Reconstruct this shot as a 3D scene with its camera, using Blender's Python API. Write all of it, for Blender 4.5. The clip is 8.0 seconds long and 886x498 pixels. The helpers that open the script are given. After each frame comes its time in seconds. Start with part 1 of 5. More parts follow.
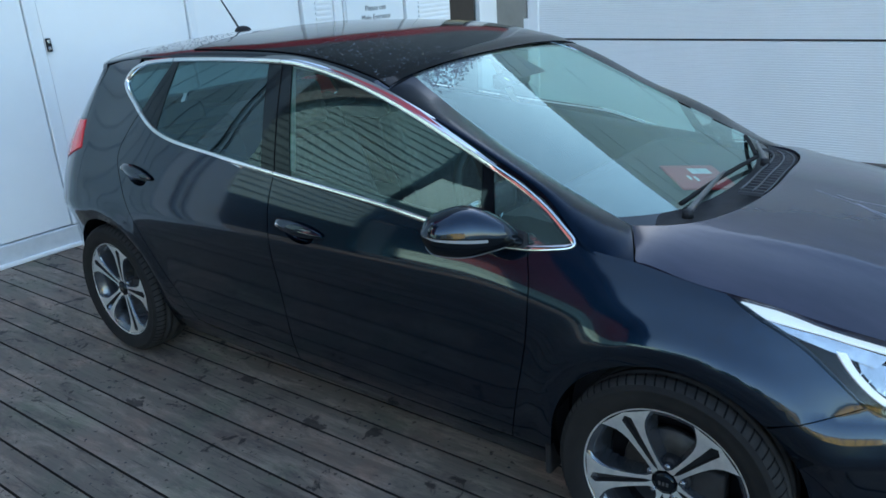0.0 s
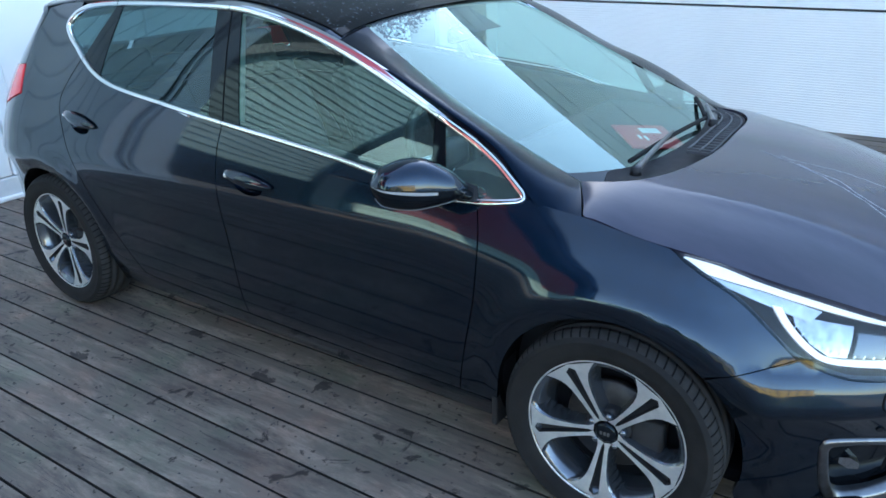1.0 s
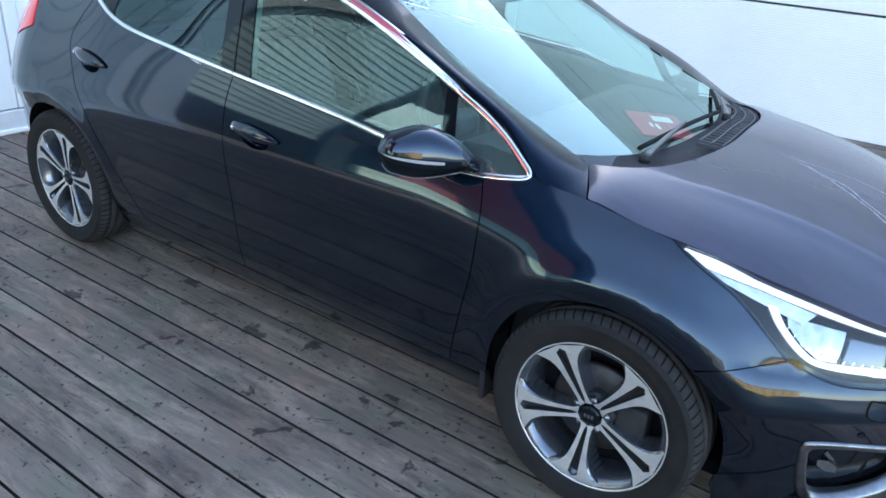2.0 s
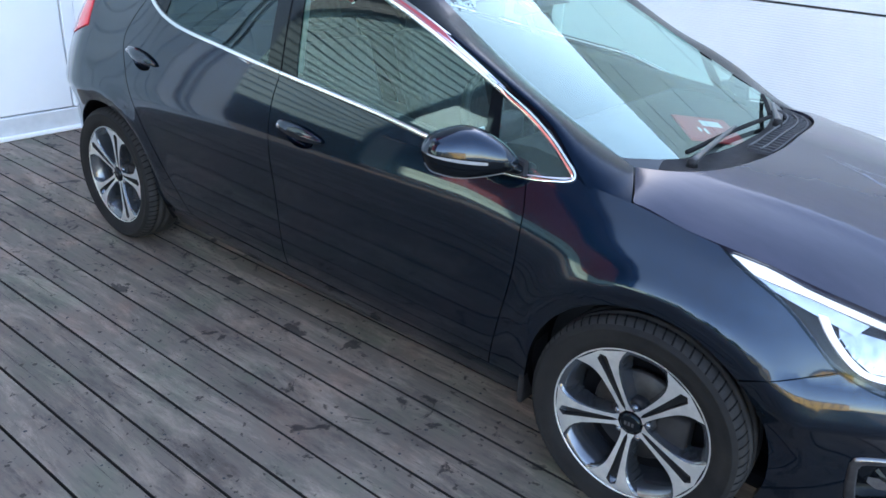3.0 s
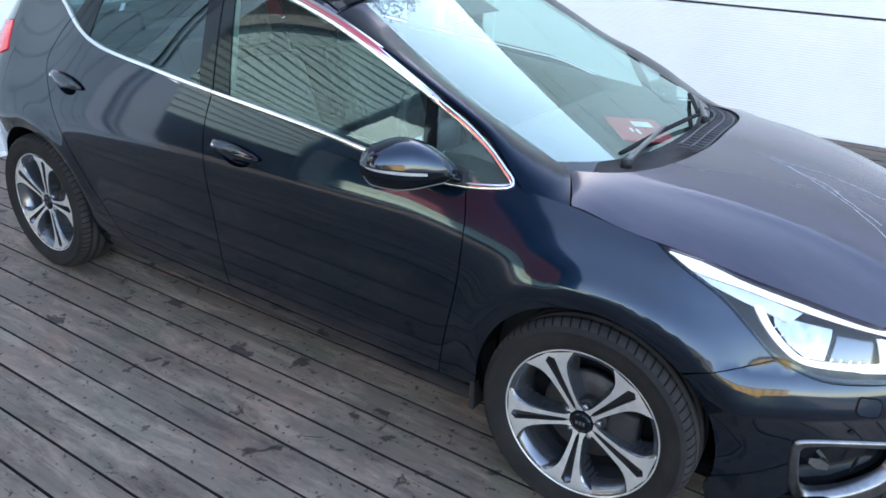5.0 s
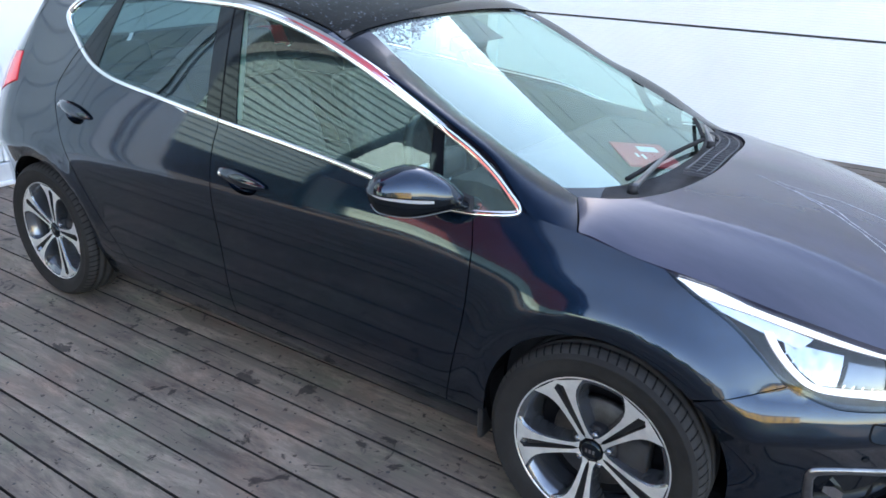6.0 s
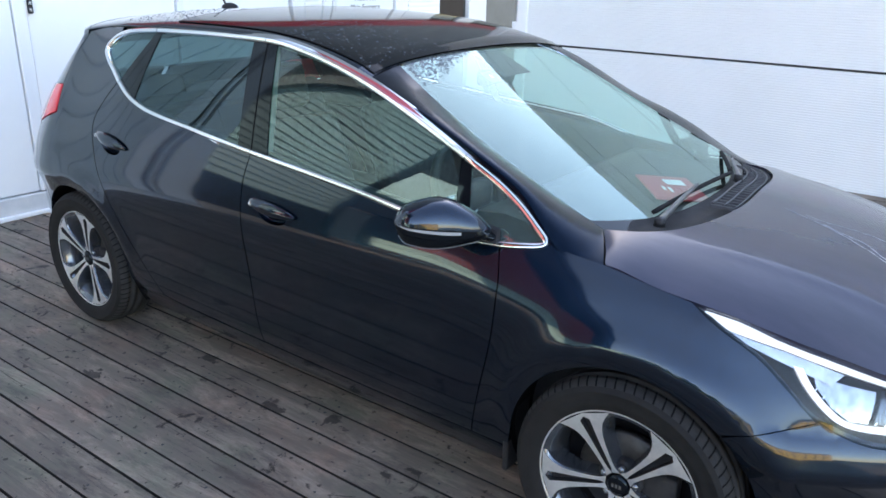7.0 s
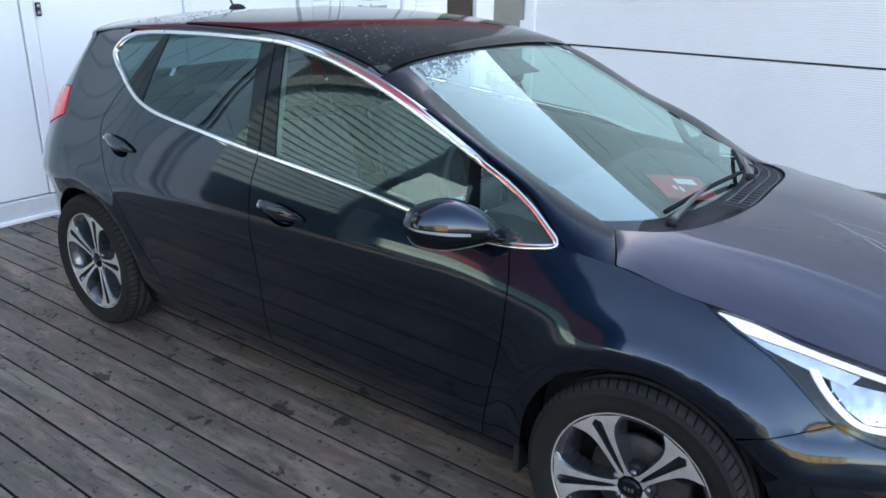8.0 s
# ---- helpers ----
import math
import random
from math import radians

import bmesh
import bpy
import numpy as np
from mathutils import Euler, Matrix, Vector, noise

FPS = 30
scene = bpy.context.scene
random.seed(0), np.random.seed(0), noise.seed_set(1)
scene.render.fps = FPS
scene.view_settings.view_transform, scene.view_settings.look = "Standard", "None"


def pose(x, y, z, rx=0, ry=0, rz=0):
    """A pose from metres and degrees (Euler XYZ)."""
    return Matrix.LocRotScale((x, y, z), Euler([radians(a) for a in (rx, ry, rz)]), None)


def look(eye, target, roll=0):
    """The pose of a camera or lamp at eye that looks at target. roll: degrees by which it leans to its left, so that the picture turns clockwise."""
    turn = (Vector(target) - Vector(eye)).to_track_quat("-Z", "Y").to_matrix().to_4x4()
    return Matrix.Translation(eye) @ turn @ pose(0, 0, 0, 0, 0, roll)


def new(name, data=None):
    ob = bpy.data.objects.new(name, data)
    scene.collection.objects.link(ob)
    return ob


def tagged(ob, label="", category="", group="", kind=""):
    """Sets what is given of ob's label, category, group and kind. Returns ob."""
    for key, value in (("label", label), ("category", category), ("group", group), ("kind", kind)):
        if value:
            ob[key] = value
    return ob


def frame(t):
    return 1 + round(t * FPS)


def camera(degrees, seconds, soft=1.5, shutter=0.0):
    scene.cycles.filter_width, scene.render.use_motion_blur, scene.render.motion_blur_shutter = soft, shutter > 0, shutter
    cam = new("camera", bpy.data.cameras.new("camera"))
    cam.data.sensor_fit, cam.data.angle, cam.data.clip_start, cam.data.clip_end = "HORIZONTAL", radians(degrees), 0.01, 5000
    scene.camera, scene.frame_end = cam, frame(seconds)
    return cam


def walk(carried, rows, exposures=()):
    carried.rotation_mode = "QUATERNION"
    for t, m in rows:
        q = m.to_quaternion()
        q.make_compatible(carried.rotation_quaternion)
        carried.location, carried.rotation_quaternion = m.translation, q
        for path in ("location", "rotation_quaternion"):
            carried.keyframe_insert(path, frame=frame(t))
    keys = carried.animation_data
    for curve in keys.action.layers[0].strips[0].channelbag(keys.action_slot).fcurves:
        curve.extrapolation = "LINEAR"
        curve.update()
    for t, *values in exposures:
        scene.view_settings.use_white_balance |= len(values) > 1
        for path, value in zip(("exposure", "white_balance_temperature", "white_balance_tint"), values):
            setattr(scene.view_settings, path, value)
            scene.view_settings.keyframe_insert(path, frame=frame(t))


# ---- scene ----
from mathutils import geometry

cam = camera(59.58, 8.0, soft=1.6)
# seconds, place, yaw, pitch, roll
PATH = (
    (0.0, 0.646, -2.535, 1.634, 37.547, -20.000, 3.442),
    (0.5, 0.661, -2.519, 1.621, 36.375, -21.746, 2.560),
    (1.0, 0.664, -2.534, 1.608, 34.815, -22.885, 1.429),
    (1.2, 0.651, -2.526, 1.604, 34.185, -24.845, -1.543),
    (1.5, 0.667, -2.517, 1.599, 34.678, -25.044, -1.432),
    (1.7, 0.659, -2.526, 1.608, 35.103, -25.174, -2.595),
    (2.8, 0.656, -2.543, 1.586, 39.918, -24.389, -3.254),
    (3.0, 0.654, -2.532, 1.588, 40.018, -24.818, -3.116),
    (3.2, 0.651, -2.548, 1.582, 39.608, -24.654, -3.000),
    (3.5, 0.659, -2.515, 1.595, 40.430, -23.077, -1.028),
    (3.7, 0.650, -2.585, 1.583, 39.468, -22.333, -3.146),
    (3.8, 0.638, -2.578, 1.593, 38.034, -24.919, -4.727),
    (4.0, 0.644, -2.545, 1.597, 36.409, -26.090, -3.662),
    (4.2, 0.649, -2.550, 1.595, 37.701, -25.971, -3.777),
    (4.5, 0.653, -2.553, 1.577, 36.964, -25.090, -2.331),
    (4.7, 0.657, -2.542, 1.585, 35.524, -24.625, -2.291),
    (5.8, 0.653, -2.524, 1.610, 35.151, -22.893, -1.151),
    (6.0, 0.647, -2.528, 1.607, 35.164, -22.328, -1.406),
    (6.5, 0.647, -2.532, 1.610, 36.792, -20.758, -1.242),
    (7.0, 0.651, -2.543, 1.614, 37.043, -20.100, -1.202),
    (7.5, 0.648, -2.540, 1.617, 37.139, -19.879, -0.873),
    (8.0, 0.637, -2.531, 1.613, 37.522, -20.145, -0.765),
)
EXPOSURE = ((0.0, 1.98, 6480, 4), (0.5, 2.39, 6480, 6), (1.0, 2.62, 6480, 7), (1.7, 2.91, 6680, 10), (3.0, 2.85, 7030, 15), (3.5, 2.95, 7130, 16), (4.5, 3.00, 7330, 16), (6.0, 3.05, 7580, 17), (7.0, 2.70, 7530, 17), (8.0, 2.51, 7480, 16))
walk(cam, [(t, pose(x, y, z, 90 + p, r, yw)) for t, x, y, z, yw, p, r in PATH], EXPOSURE)

# ---- world, sun, exposure ----
world = bpy.data.worlds.new("world")
scene.world = world
world.use_nodes = True
wn = world.node_tree.nodes
sky = wn.new("ShaderNodeTexSky")
sky.sky_type, sky.sun_disc = "NISHITA", False
SUN_EL, SUN_AZ = radians(26), radians(-42)
sky.sun_elevation, sky.sun_rotation = SUN_EL, SUN_AZ
sky.air_density, sky.dust_density, sky.ozone_density = 1.0, .6, 1.4
wn["Background"].inputs["Strength"].default_value = 0.15
# thin broken cloud over the whole sky
puff, puff_ramp, clouded = wn.new("ShaderNodeTexNoise"), wn.new("ShaderNodeValToRGB"), wn.new("ShaderNodeMix")
puff.inputs["Scale"].default_value, puff.inputs["Detail"].default_value, puff.inputs["Roughness"].default_value = 2.3, 7.0, .58
puff_ramp.color_ramp.elements[0].position, puff_ramp.color_ramp.elements[1].position = .40, .95
puff_ramp.color_ramp.elements[1].color = (.14, .14, .14, 1)
clouded.data_type = "RGBA"
clouded.inputs[7].default_value = (4.2, 4.7, 5.3, 1)
world.node_tree.links.new(puff.outputs["Fac"], puff_ramp.inputs["Fac"])
world.node_tree.links.new(puff_ramp.outputs["Color"], clouded.inputs[0])
world.node_tree.links.new(sky.outputs[0], clouded.inputs[6])
world.node_tree.links.new(clouded.outputs[2], wn["Background"].inputs[0])
sun_data = bpy.data.lights.new("sun", "SUN")
sun_data.energy, sun_data.angle, sun_data.color = 4.5, radians(0.6), (1.0, .95, .87)
sun = new("sun", sun_data)
sun_way = Vector((math.sin(SUN_AZ) * math.cos(SUN_EL), math.cos(SUN_AZ) * math.cos(SUN_EL), math.sin(SUN_EL)))
sun.matrix_world = look(sun_way * 60, (0, 0, 0))


# ---- materials ----
def material(name, color, rough=.5, metal=0.0, coat=0.0, spec=.5):
    m = bpy.data.materials.new(name)
    m.use_nodes = True
    b = m.node_tree.nodes["Principled BSDF"]
    b.inputs["Base Color"].default_value = (*color, 1)
    b.inputs["Roughness"].default_value, b.inputs["Metallic"].default_value = rough, metal
    b.inputs["Coat Weight"].default_value, b.inputs["Coat Roughness"].default_value = coat, .02
    b.inputs["Specular IOR Level"].default_value, b.inputs["Coat IOR"].default_value = spec, 1.45
    return m


def node(m, kind, **values):
    n = m.node_tree.nodes.new(kind)
    for key, v in values.items():
        n.inputs[key.replace("_", " ")].default_value = v
    return n


def join(m, a, out, b, into):
    m.node_tree.links.new(a.outputs[out], b.inputs[into])


def mottle(m, c1, c2, scale=4.0, detail=6.0, low=.35, high=.65, stretch=(1, 1, 1), bump=0.0, bump_scale=60.0, rough=None):
    """Two-scale variation of colour, gloss and relief in object space."""
    b = m.node_tree.nodes["Principled BSDF"]
    tc = node(m, "ShaderNodeTexCoord")
    mp = node(m, "ShaderNodeMapping")
    mp.inputs["Scale"].default_value = stretch
    join(m, tc, "Object", mp, "Vector")
    n1 = node(m, "ShaderNodeTexNoise", Scale=scale, Detail=detail, Roughness=.62)
    join(m, mp, "Vector", n1, "Vector")
    ramp = node(m, "ShaderNodeValToRGB")
    ramp.color_ramp.elements[0].position, ramp.color_ramp.elements[1].position = low, high
    ramp.color_ramp.elements[0].color, ramp.color_ramp.elements[1].color = (*c1, 1), (*c2, 1)
    join(m, n1, "Fac", ramp, "Fac")
    join(m, ramp, "Color", b, "Base Color")
    if bump:
        n2 = node(m, "ShaderNodeTexNoise", Scale=bump_scale, Detail=5.0)
        join(m, mp, "Vector", n2, "Vector")
        bp = node(m, "ShaderNodeBump", Strength=bump, Distance=.004)
        join(m, n2, "Fac", bp, "Height")
        join(m, bp, "Normal", b, "Normal")
    if rough:
        mr = node(m, "ShaderNodeMapRange", To_Min=rough[0], To_Max=rough[1])
        join(m, n1, "Fac", mr, "Value")
        join(m, mr, "Result", b, "Roughness")
    return m


def glass(name, tint, ior=1.5, rough=0.0, film=0.0, film_color=(.6, .65, .7)):
    """A thin pane: tinted light passes, the rest mirrors by Fresnel; film is a trace of dust, painted haze in the
    corner panes.
    """
    m = bpy.data.materials.new(name)
    m.use_nodes = True
    m.node_tree.nodes.remove(m.node_tree.nodes["Principled BSDF"])
    out = m.node_tree.nodes["Material Output"]
    tr, gl, mix, lw = node(m, "ShaderNodeBsdfTransparent"), node(m, "ShaderNodeBsdfGlossy"), node(m, "ShaderNodeMixShader"), node(m, "ShaderNodeLayerWeight", Blend=.5)
    tr.inputs["Color"].default_value = (*tint, 1)
    gl.inputs["Roughness"].default_value = rough
    # Schlick's law: F0 + (1 - F0) * facing ^ 5
    fifth, fr = node(m, "ShaderNodeMath"), node(m, "ShaderNodeMapRange", To_Min=((ior - 1) / (ior + 1)) ** 2, To_Max=1.0)
    fifth.operation = "POWER"
    fifth.inputs[1].default_value = 5.0
    join(m, lw, "Facing", fifth, 0)
    join(m, fifth, 0, fr, "Value")
    first = tr
    if film:
        df, fm = node(m, "ShaderNodeBsdfDiffuse"), node(m, "ShaderNodeMixShader")
        df.inputs["Color"].default_value = (*film_color, 1)
        fm.inputs[0].default_value = film
        m.node_tree.links.new(tr.outputs[0], fm.inputs[1])
        m.node_tree.links.new(df.outputs[0], fm.inputs[2])
        first = fm
    # both faces of the pane mirror: 2R / (1 + R)
    up, low, ratio = node(m, "ShaderNodeMath"), node(m, "ShaderNodeMath"), node(m, "ShaderNodeMath")
    up.operation, low.operation, ratio.operation = "MULTIPLY", "ADD", "DIVIDE"
    up.inputs[1].default_value, low.inputs[1].default_value = 2.0, 1.0
    m.node_tree.links.new(fr.outputs[0], up.inputs[0])
    m.node_tree.links.new(fr.outputs[0], low.inputs[0])
    m.node_tree.links.new(up.outputs[0], ratio.inputs[0])
    m.node_tree.links.new(low.outputs[0], ratio.inputs[1])
    m.node_tree.links.new(ratio.outputs[0], mix.inputs[0])
    m.node_tree.links.new(first.outputs[0], mix.inputs[1])
    m.node_tree.links.new(gl.outputs[0], mix.inputs[2])
    m.node_tree.links.new(mix.outputs[0], out.inputs["Surface"])
    return m


paint = mottle(material("car_paint", (.02, .035, .08), .26, .88, 1.0, .12), (.0027, .0128, .0285), (.0040, .0170, .0370), 30, 4)
paint.node_tree.nodes["Principled BSDF"].inputs["Coat IOR"].default_value = 1.50
paint.node_tree.nodes["Principled BSDF"].inputs["Coat Roughness"].default_value = .055
# pillar copy of the car paint, darkened in place of a dimmer reflection
pillar_paint = mottle(material("dimmed_pillar_paint", (.02, .035, .08), .26, 1.0, .12, .5), (.0026, .0082, .0165), (.0038, .0112, .0225), 30, 4)
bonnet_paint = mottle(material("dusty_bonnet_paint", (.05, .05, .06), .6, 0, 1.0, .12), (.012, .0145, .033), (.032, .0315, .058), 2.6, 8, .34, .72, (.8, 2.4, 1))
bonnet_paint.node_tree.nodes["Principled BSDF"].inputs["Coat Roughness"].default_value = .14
gloss_black = material("gloss_black", (.004, .005, .007), .06, 0, 0, .3)
gloss_black.node_tree.nodes["Principled BSDF"].inputs["Specular Tint"].default_value = (.60, .80, .90, 1)
trim_black = mottle(material("black_plastic", (.018, .018, .02), .62, 0, 0, .25), (.013, .013, .015), (.028, .028, .03), 14, 6, bump=.25, bump_scale=300)
vent_plastic = mottle(material("grey_vent_plastic", (.08, .08, .085), .5), (.06, .06, .065), (.10, .10, .105), 20, 5)
dry_mark = mottle(material("dried_water", (.3, .3, .33), .6), (.16, .165, .19), (.36, .36, .39), 60, 4)
wiper_paint = mottle(material("satin_wiper_paint", (.05, .05, .055), .28, 0, .4, .5), (.035, .036, .04), (.085, .086, .09), 30, 5)
under_black = material("underside", (.006, .006, .007), .9, spec=.08)
chrome = material("chrome", (.86, .87, .88), .07, 1.0)
satin = mottle(material("satin_silver", (.45, .46, .48), .24, 1.0), (.38, .39, .41), (.52, .53, .54), 25, 4)
machined = mottle(material("machined_alloy", (.7, .71, .72), .42, .85), (.70, .71, .72), (.82, .82, .82), 40, 5)
alloy_side = mottle(material("painted_alloy", (.2, .215, .24), .24, .8, .35), (.11, .122, .142), (.17, .185, .21), 18, 5)
rubber = mottle(material("tyre_rubber", (.012, .012, .013), .8, 0, 0, .25), (.007, .007, .008), (.014, .0135, .0135), 11, 7, bump=.2, bump_scale=120)
tread_rubber = mottle(material("dusty_tread", (.025, .025, .026), .85, 0, 0, .2), (.018, .018, .019), (.034, .033, .033), 14, 6, bump=.2, bump_scale=120)
side_glass = glass("clear_side_glass", (.62, .86, .80), 1.52, 0, .02, (.45, .62, .62))
side_glass.node_tree.nodes["Glossy BSDF"].inputs["Color"].default_value = (.70, .88, .92, 1)
# pale film puts the bright cabin's light into the corner panes
corner_glass = glass("hazed_corner_glass", (.70, .90, .85), 1.52, 0, .09, (.42, .62, .60))
privacy_glass = glass("privacy_glass", (.21, .32, .33), 1.52, 0, .012, (.42, .6, .62))
privacy_glass.node_tree.nodes["Glossy BSDF"].inputs["Color"].default_value = (.58, .80, .85, 1)
tailgate_glass = glass("tailgate_glass", (.38, .50, .50), 1.5)
screen_glass = glass("windscreen_glass", (.86, .96, .92), 1.78, 0, .03, (.55, .66, .64))
screen_glass.node_tree.nodes["Glossy BSDF"].inputs["Color"].default_value = (.72, .97, .92, 1)
lens_clear = glass("lamp_lens", (.93, .95, .96), 1.33)
roof_glass = mottle(material("roof_glass", (.012, .013, .014), .06, 0, 0, .12), (.004, .005, .006), (.012, .012, .013), 9, 6, rough=(.03, .12))
cover_grey = mottle(material("cover_grey", (.05, .05, .06), .7), (.04, .042, .05), (.065, .065, .075), 12, 4)
yellow_mark = material("yellow_mark", (.45, .5, .06), .6)
red_lens = material("red_lens", (.80, .035, .05), .12, 0, .6)
interior_dark = mottle(material("interior_plastic", (.03, .03, .032), .6), (.02, .02, .022), (.045, .045, .047), 9, 5)
cloth = mottle(material("seat_cloth", (.05, .05, .055), .9), (.035, .035, .04), (.07, .07, .075), 60, 5)
lining = mottle(material("headlining", (.42, .42, .40), .9), (.38, .38, .36), (.46, .46, .44), 20, 4)
red_card = material("red_card", (.48, .018, .035), .5)
paper = material("white_paper", (.8, .8, .8), .6)
led = material("led_white", (.9, .93, .95), .3)
led.node_tree.nodes["Principled BSDF"].inputs["Emission Color"].default_value = (.9, .97, 1, 1)
led.node_tree.nodes["Principled BSDF"].inputs["Emission Strength"].default_value = .06
led_clear = material("indicator_lens", (.62, .64, .66), .10, .7, .8)
white_wall = mottle(material("white_cladding", (.78, .79, .80), .42), (.82, .83, .835), (.88, .885, .89), .9, 6, bump=.04, bump_scale=40, rough=(.35, .5))
white_door = mottle(material("white_door_paint", (.82, .83, .84), .35), (.86, .86, .86), (.91, .91, .905), .8, 5, rough=(.28, .42))
plinth_mat = mottle(material("plinth_paint", (.6, .62, .63), .5), (.5, .52, .53), (.68, .69, .70), 3, 8)
gap_shade = material("gap_shade", (.012, .011, .010), .95)
seam_dark = material("seam_dark", (.03, .032, .035), .7)
grey_door = mottle(material("grey_door_paint", (.14, .15, .15), .45), (.12, .13, .13), (.16, .17, .17), 2, 4)
grey_board = mottle(material("grey_boarding", (.32, .34, .33), .7), (.50, .56, .56), (.62, .68, .67), 3, 6)
panel_red = mottle(material("red_panels", (.34, .012, .022), .45), (.31, .010, .019), (.39, .015, .026), 1.5, 4)
sign_white = material("sign_white", (.82, .84, .85), .35)
sign_ink = material("sign_ink", (.05, .055, .06), .5)
window_pane = glass("building_glass", (.3, .36, .34), 1.6)
asphalt = mottle(material("asphalt_yard", (.06, .06, .06), .9), (.045, .045, .045), (.075, .074, .07), 1, 8, bump=.3, bump_scale=90)
red_clad = mottle(material("red_cladding", (.30, .012, .022), .5), (.17, .007, .013), (.23, .010, .018), 1.5, 4)
yellow_wall = mottle(material("yellow_render", (.72, .50, .16), .8), (.66, .45, .13), (.78, .55, .2), 1.2, 6)
slat_mat = mottle(material("pale_boards", (.36, .48, .45), .6), (.078, .168, .184), (.112, .218, .234), 1.5, 5)
pale_blue = mottle(material("pale_blue_cladding", (.22, .36, .37), .6), (.20, .335, .35), (.25, .40, .41), .8, 5)
slate_panel = mottle(material("slate_panel", (.02, .03, .036), .8, spec=.1), (.016, .027, .034), (.022, .036, .044), 1.2, 4)
pale_green = mottle(material("pale_green_cladding", (.62, .72, .68), .6), (.46, .70, .61), (.54, .79, .69), .8, 5)
disc_iron = mottle(material("brake_iron", (.12, .12, .125), .45, .6), (.03, .03, .03), (.06, .055, .055), 30, 5)
leaf_mat = mottle(material("foliage", (.06, .09, .03), .8), (.04, .06, .02), (.09, .11, .035), 3, 6)


def blend(m, kind, fac, a, b):
    n = node(m, "ShaderNodeMix")
    n.data_type, n.blend_type = "RGBA", kind
    if isinstance(fac, float):
        n.inputs[0].default_value = fac
    else:
        m.node_tree.links.new(fac, n.inputs[0])
    m.node_tree.links.new(a, n.inputs[6])
    if isinstance(b, tuple):
        n.inputs[7].default_value = b
    else:
        m.node_tree.links.new(b, n.inputs[7])
    return n.outputs[2]


def deck_material():
    """Weathered boards: flat grey with faint grain, worn brown patches, dark dirt and specks."""
    m = material("weathered_deck", (.12, .11, .10), .7, spec=.3)
    b = m.node_tree.nodes["Principled BSDF"]
    tc, info = node(m, "ShaderNodeTexCoord"), node(m, "ShaderNodeObjectInfo")
    shift, comb = node(m, "ShaderNodeVectorMath"), node(m, "ShaderNodeCombineXYZ")
    shift.operation = "MULTIPLY_ADD"
    for k in range(3):
        m.node_tree.links.new(info.outputs["Random"], comb.inputs[k])
    m.node_tree.links.new(comb.outputs[0], shift.inputs[0])
    shift.inputs[1].default_value = (37, 51, 13)
    m.node_tree.links.new(tc.outputs["Object"], shift.inputs[2])

    def noise(stretch, scale, detail, rough, low, high, dist=0.0):
        mp = node(m, "ShaderNodeMapping")
        mp.inputs["Scale"].default_value = stretch
        m.node_tree.links.new(shift.outputs[0], mp.inputs["Vector"])
        n = node(m, "ShaderNodeTexNoise", Scale=scale, Detail=detail, Roughness=rough, Distortion=dist)
        join(m, mp, "Vector", n, "Vector")
        r = node(m, "ShaderNodeMapRange", From_Min=low, From_Max=high)
        join(m, n, "Fac", r, "Value")
        return r.outputs[0], n

    grain, grain_node = noise((1.4, 26, 26), 2.2, 6.0, .6, .25, .78, .4)
    wear, wear_node = noise((.5, 1.9, 1), 3.2, 10.0, .78, .49, .64, .5)
    dirt, _ = noise((.55, 1.7, 1), 5.5, 9.0, .72, .52, .66)
    speck, _ = noise((.9, 1.0, 1), 34.0, 2.5, .5, .665, .70, .2)
    stain, _ = noise((.8, 1.2, 1), 8.0, 8.0, .72, .63, .665, .5)
    scratch, _ = noise((1.2, 22, 1), 5.0, 5.0, .6, .64, .70, .8)
    ramp = node(m, "ShaderNodeValToRGB")
    e = ramp.color_ramp.elements
    e[0].position, e[0].color = 0.0, (.134, .109, .089, 1)
    e[1].position, e[1].color = 1.0, (.192, .154, .123, 1)
    m.node_tree.links.new(grain, ramp.inputs["Fac"])
    c = blend(m, "MIX", wear, ramp.outputs[0], (.315, .248, .195, 1))
    c = blend(m, "MULTIPLY", dirt, c, (.55, .55, .58, 1))
    c = blend(m, "MULTIPLY", speck, c, (.35, .34, .34, 1))
    c = blend(m, "MULTIPLY", stain, c, (.24, .24, .25, 1))
    c = blend(m, "MULTIPLY", scratch, c, (.45, .45, .45, 1))
    crack, _ = noise((.9, 60, 1), 1.7, 4.0, .6, .66, .70, .6)
    c = blend(m, "MULTIPLY", crack, c, (.38, .37, .37, 1))
    # broad tints that run across the boards: mossy green and worn pink
    place = node(m, "ShaderNodeNewGeometry")
    tint, damp = node(m, "ShaderNodeTexNoise", Scale=2.6, Detail=6.0, Roughness=.65), node(m, "ShaderNodeTexNoise", Scale=7.5, Detail=7.0, Roughness=.62, Distortion=.6)
    for n in (tint, damp):
        join(m, place, "Position", n, "Vector")
    for low, high, shade in ((.52, .68, (1.12, .97, .94, 1)), (.48, .34, (.84, .98, .90, 1))):
        r = node(m, "ShaderNodeMapRange", From_Min=low, From_Max=high)
        join(m, tint, "Fac", r, "Value")
        c = blend(m, "MULTIPLY", r.outputs[0], c, shade)
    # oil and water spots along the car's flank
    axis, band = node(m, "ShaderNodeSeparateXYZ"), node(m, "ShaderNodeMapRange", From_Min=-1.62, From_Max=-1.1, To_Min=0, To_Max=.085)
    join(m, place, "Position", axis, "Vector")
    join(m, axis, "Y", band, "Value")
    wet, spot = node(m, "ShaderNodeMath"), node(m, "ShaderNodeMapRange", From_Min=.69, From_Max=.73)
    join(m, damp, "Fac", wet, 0)
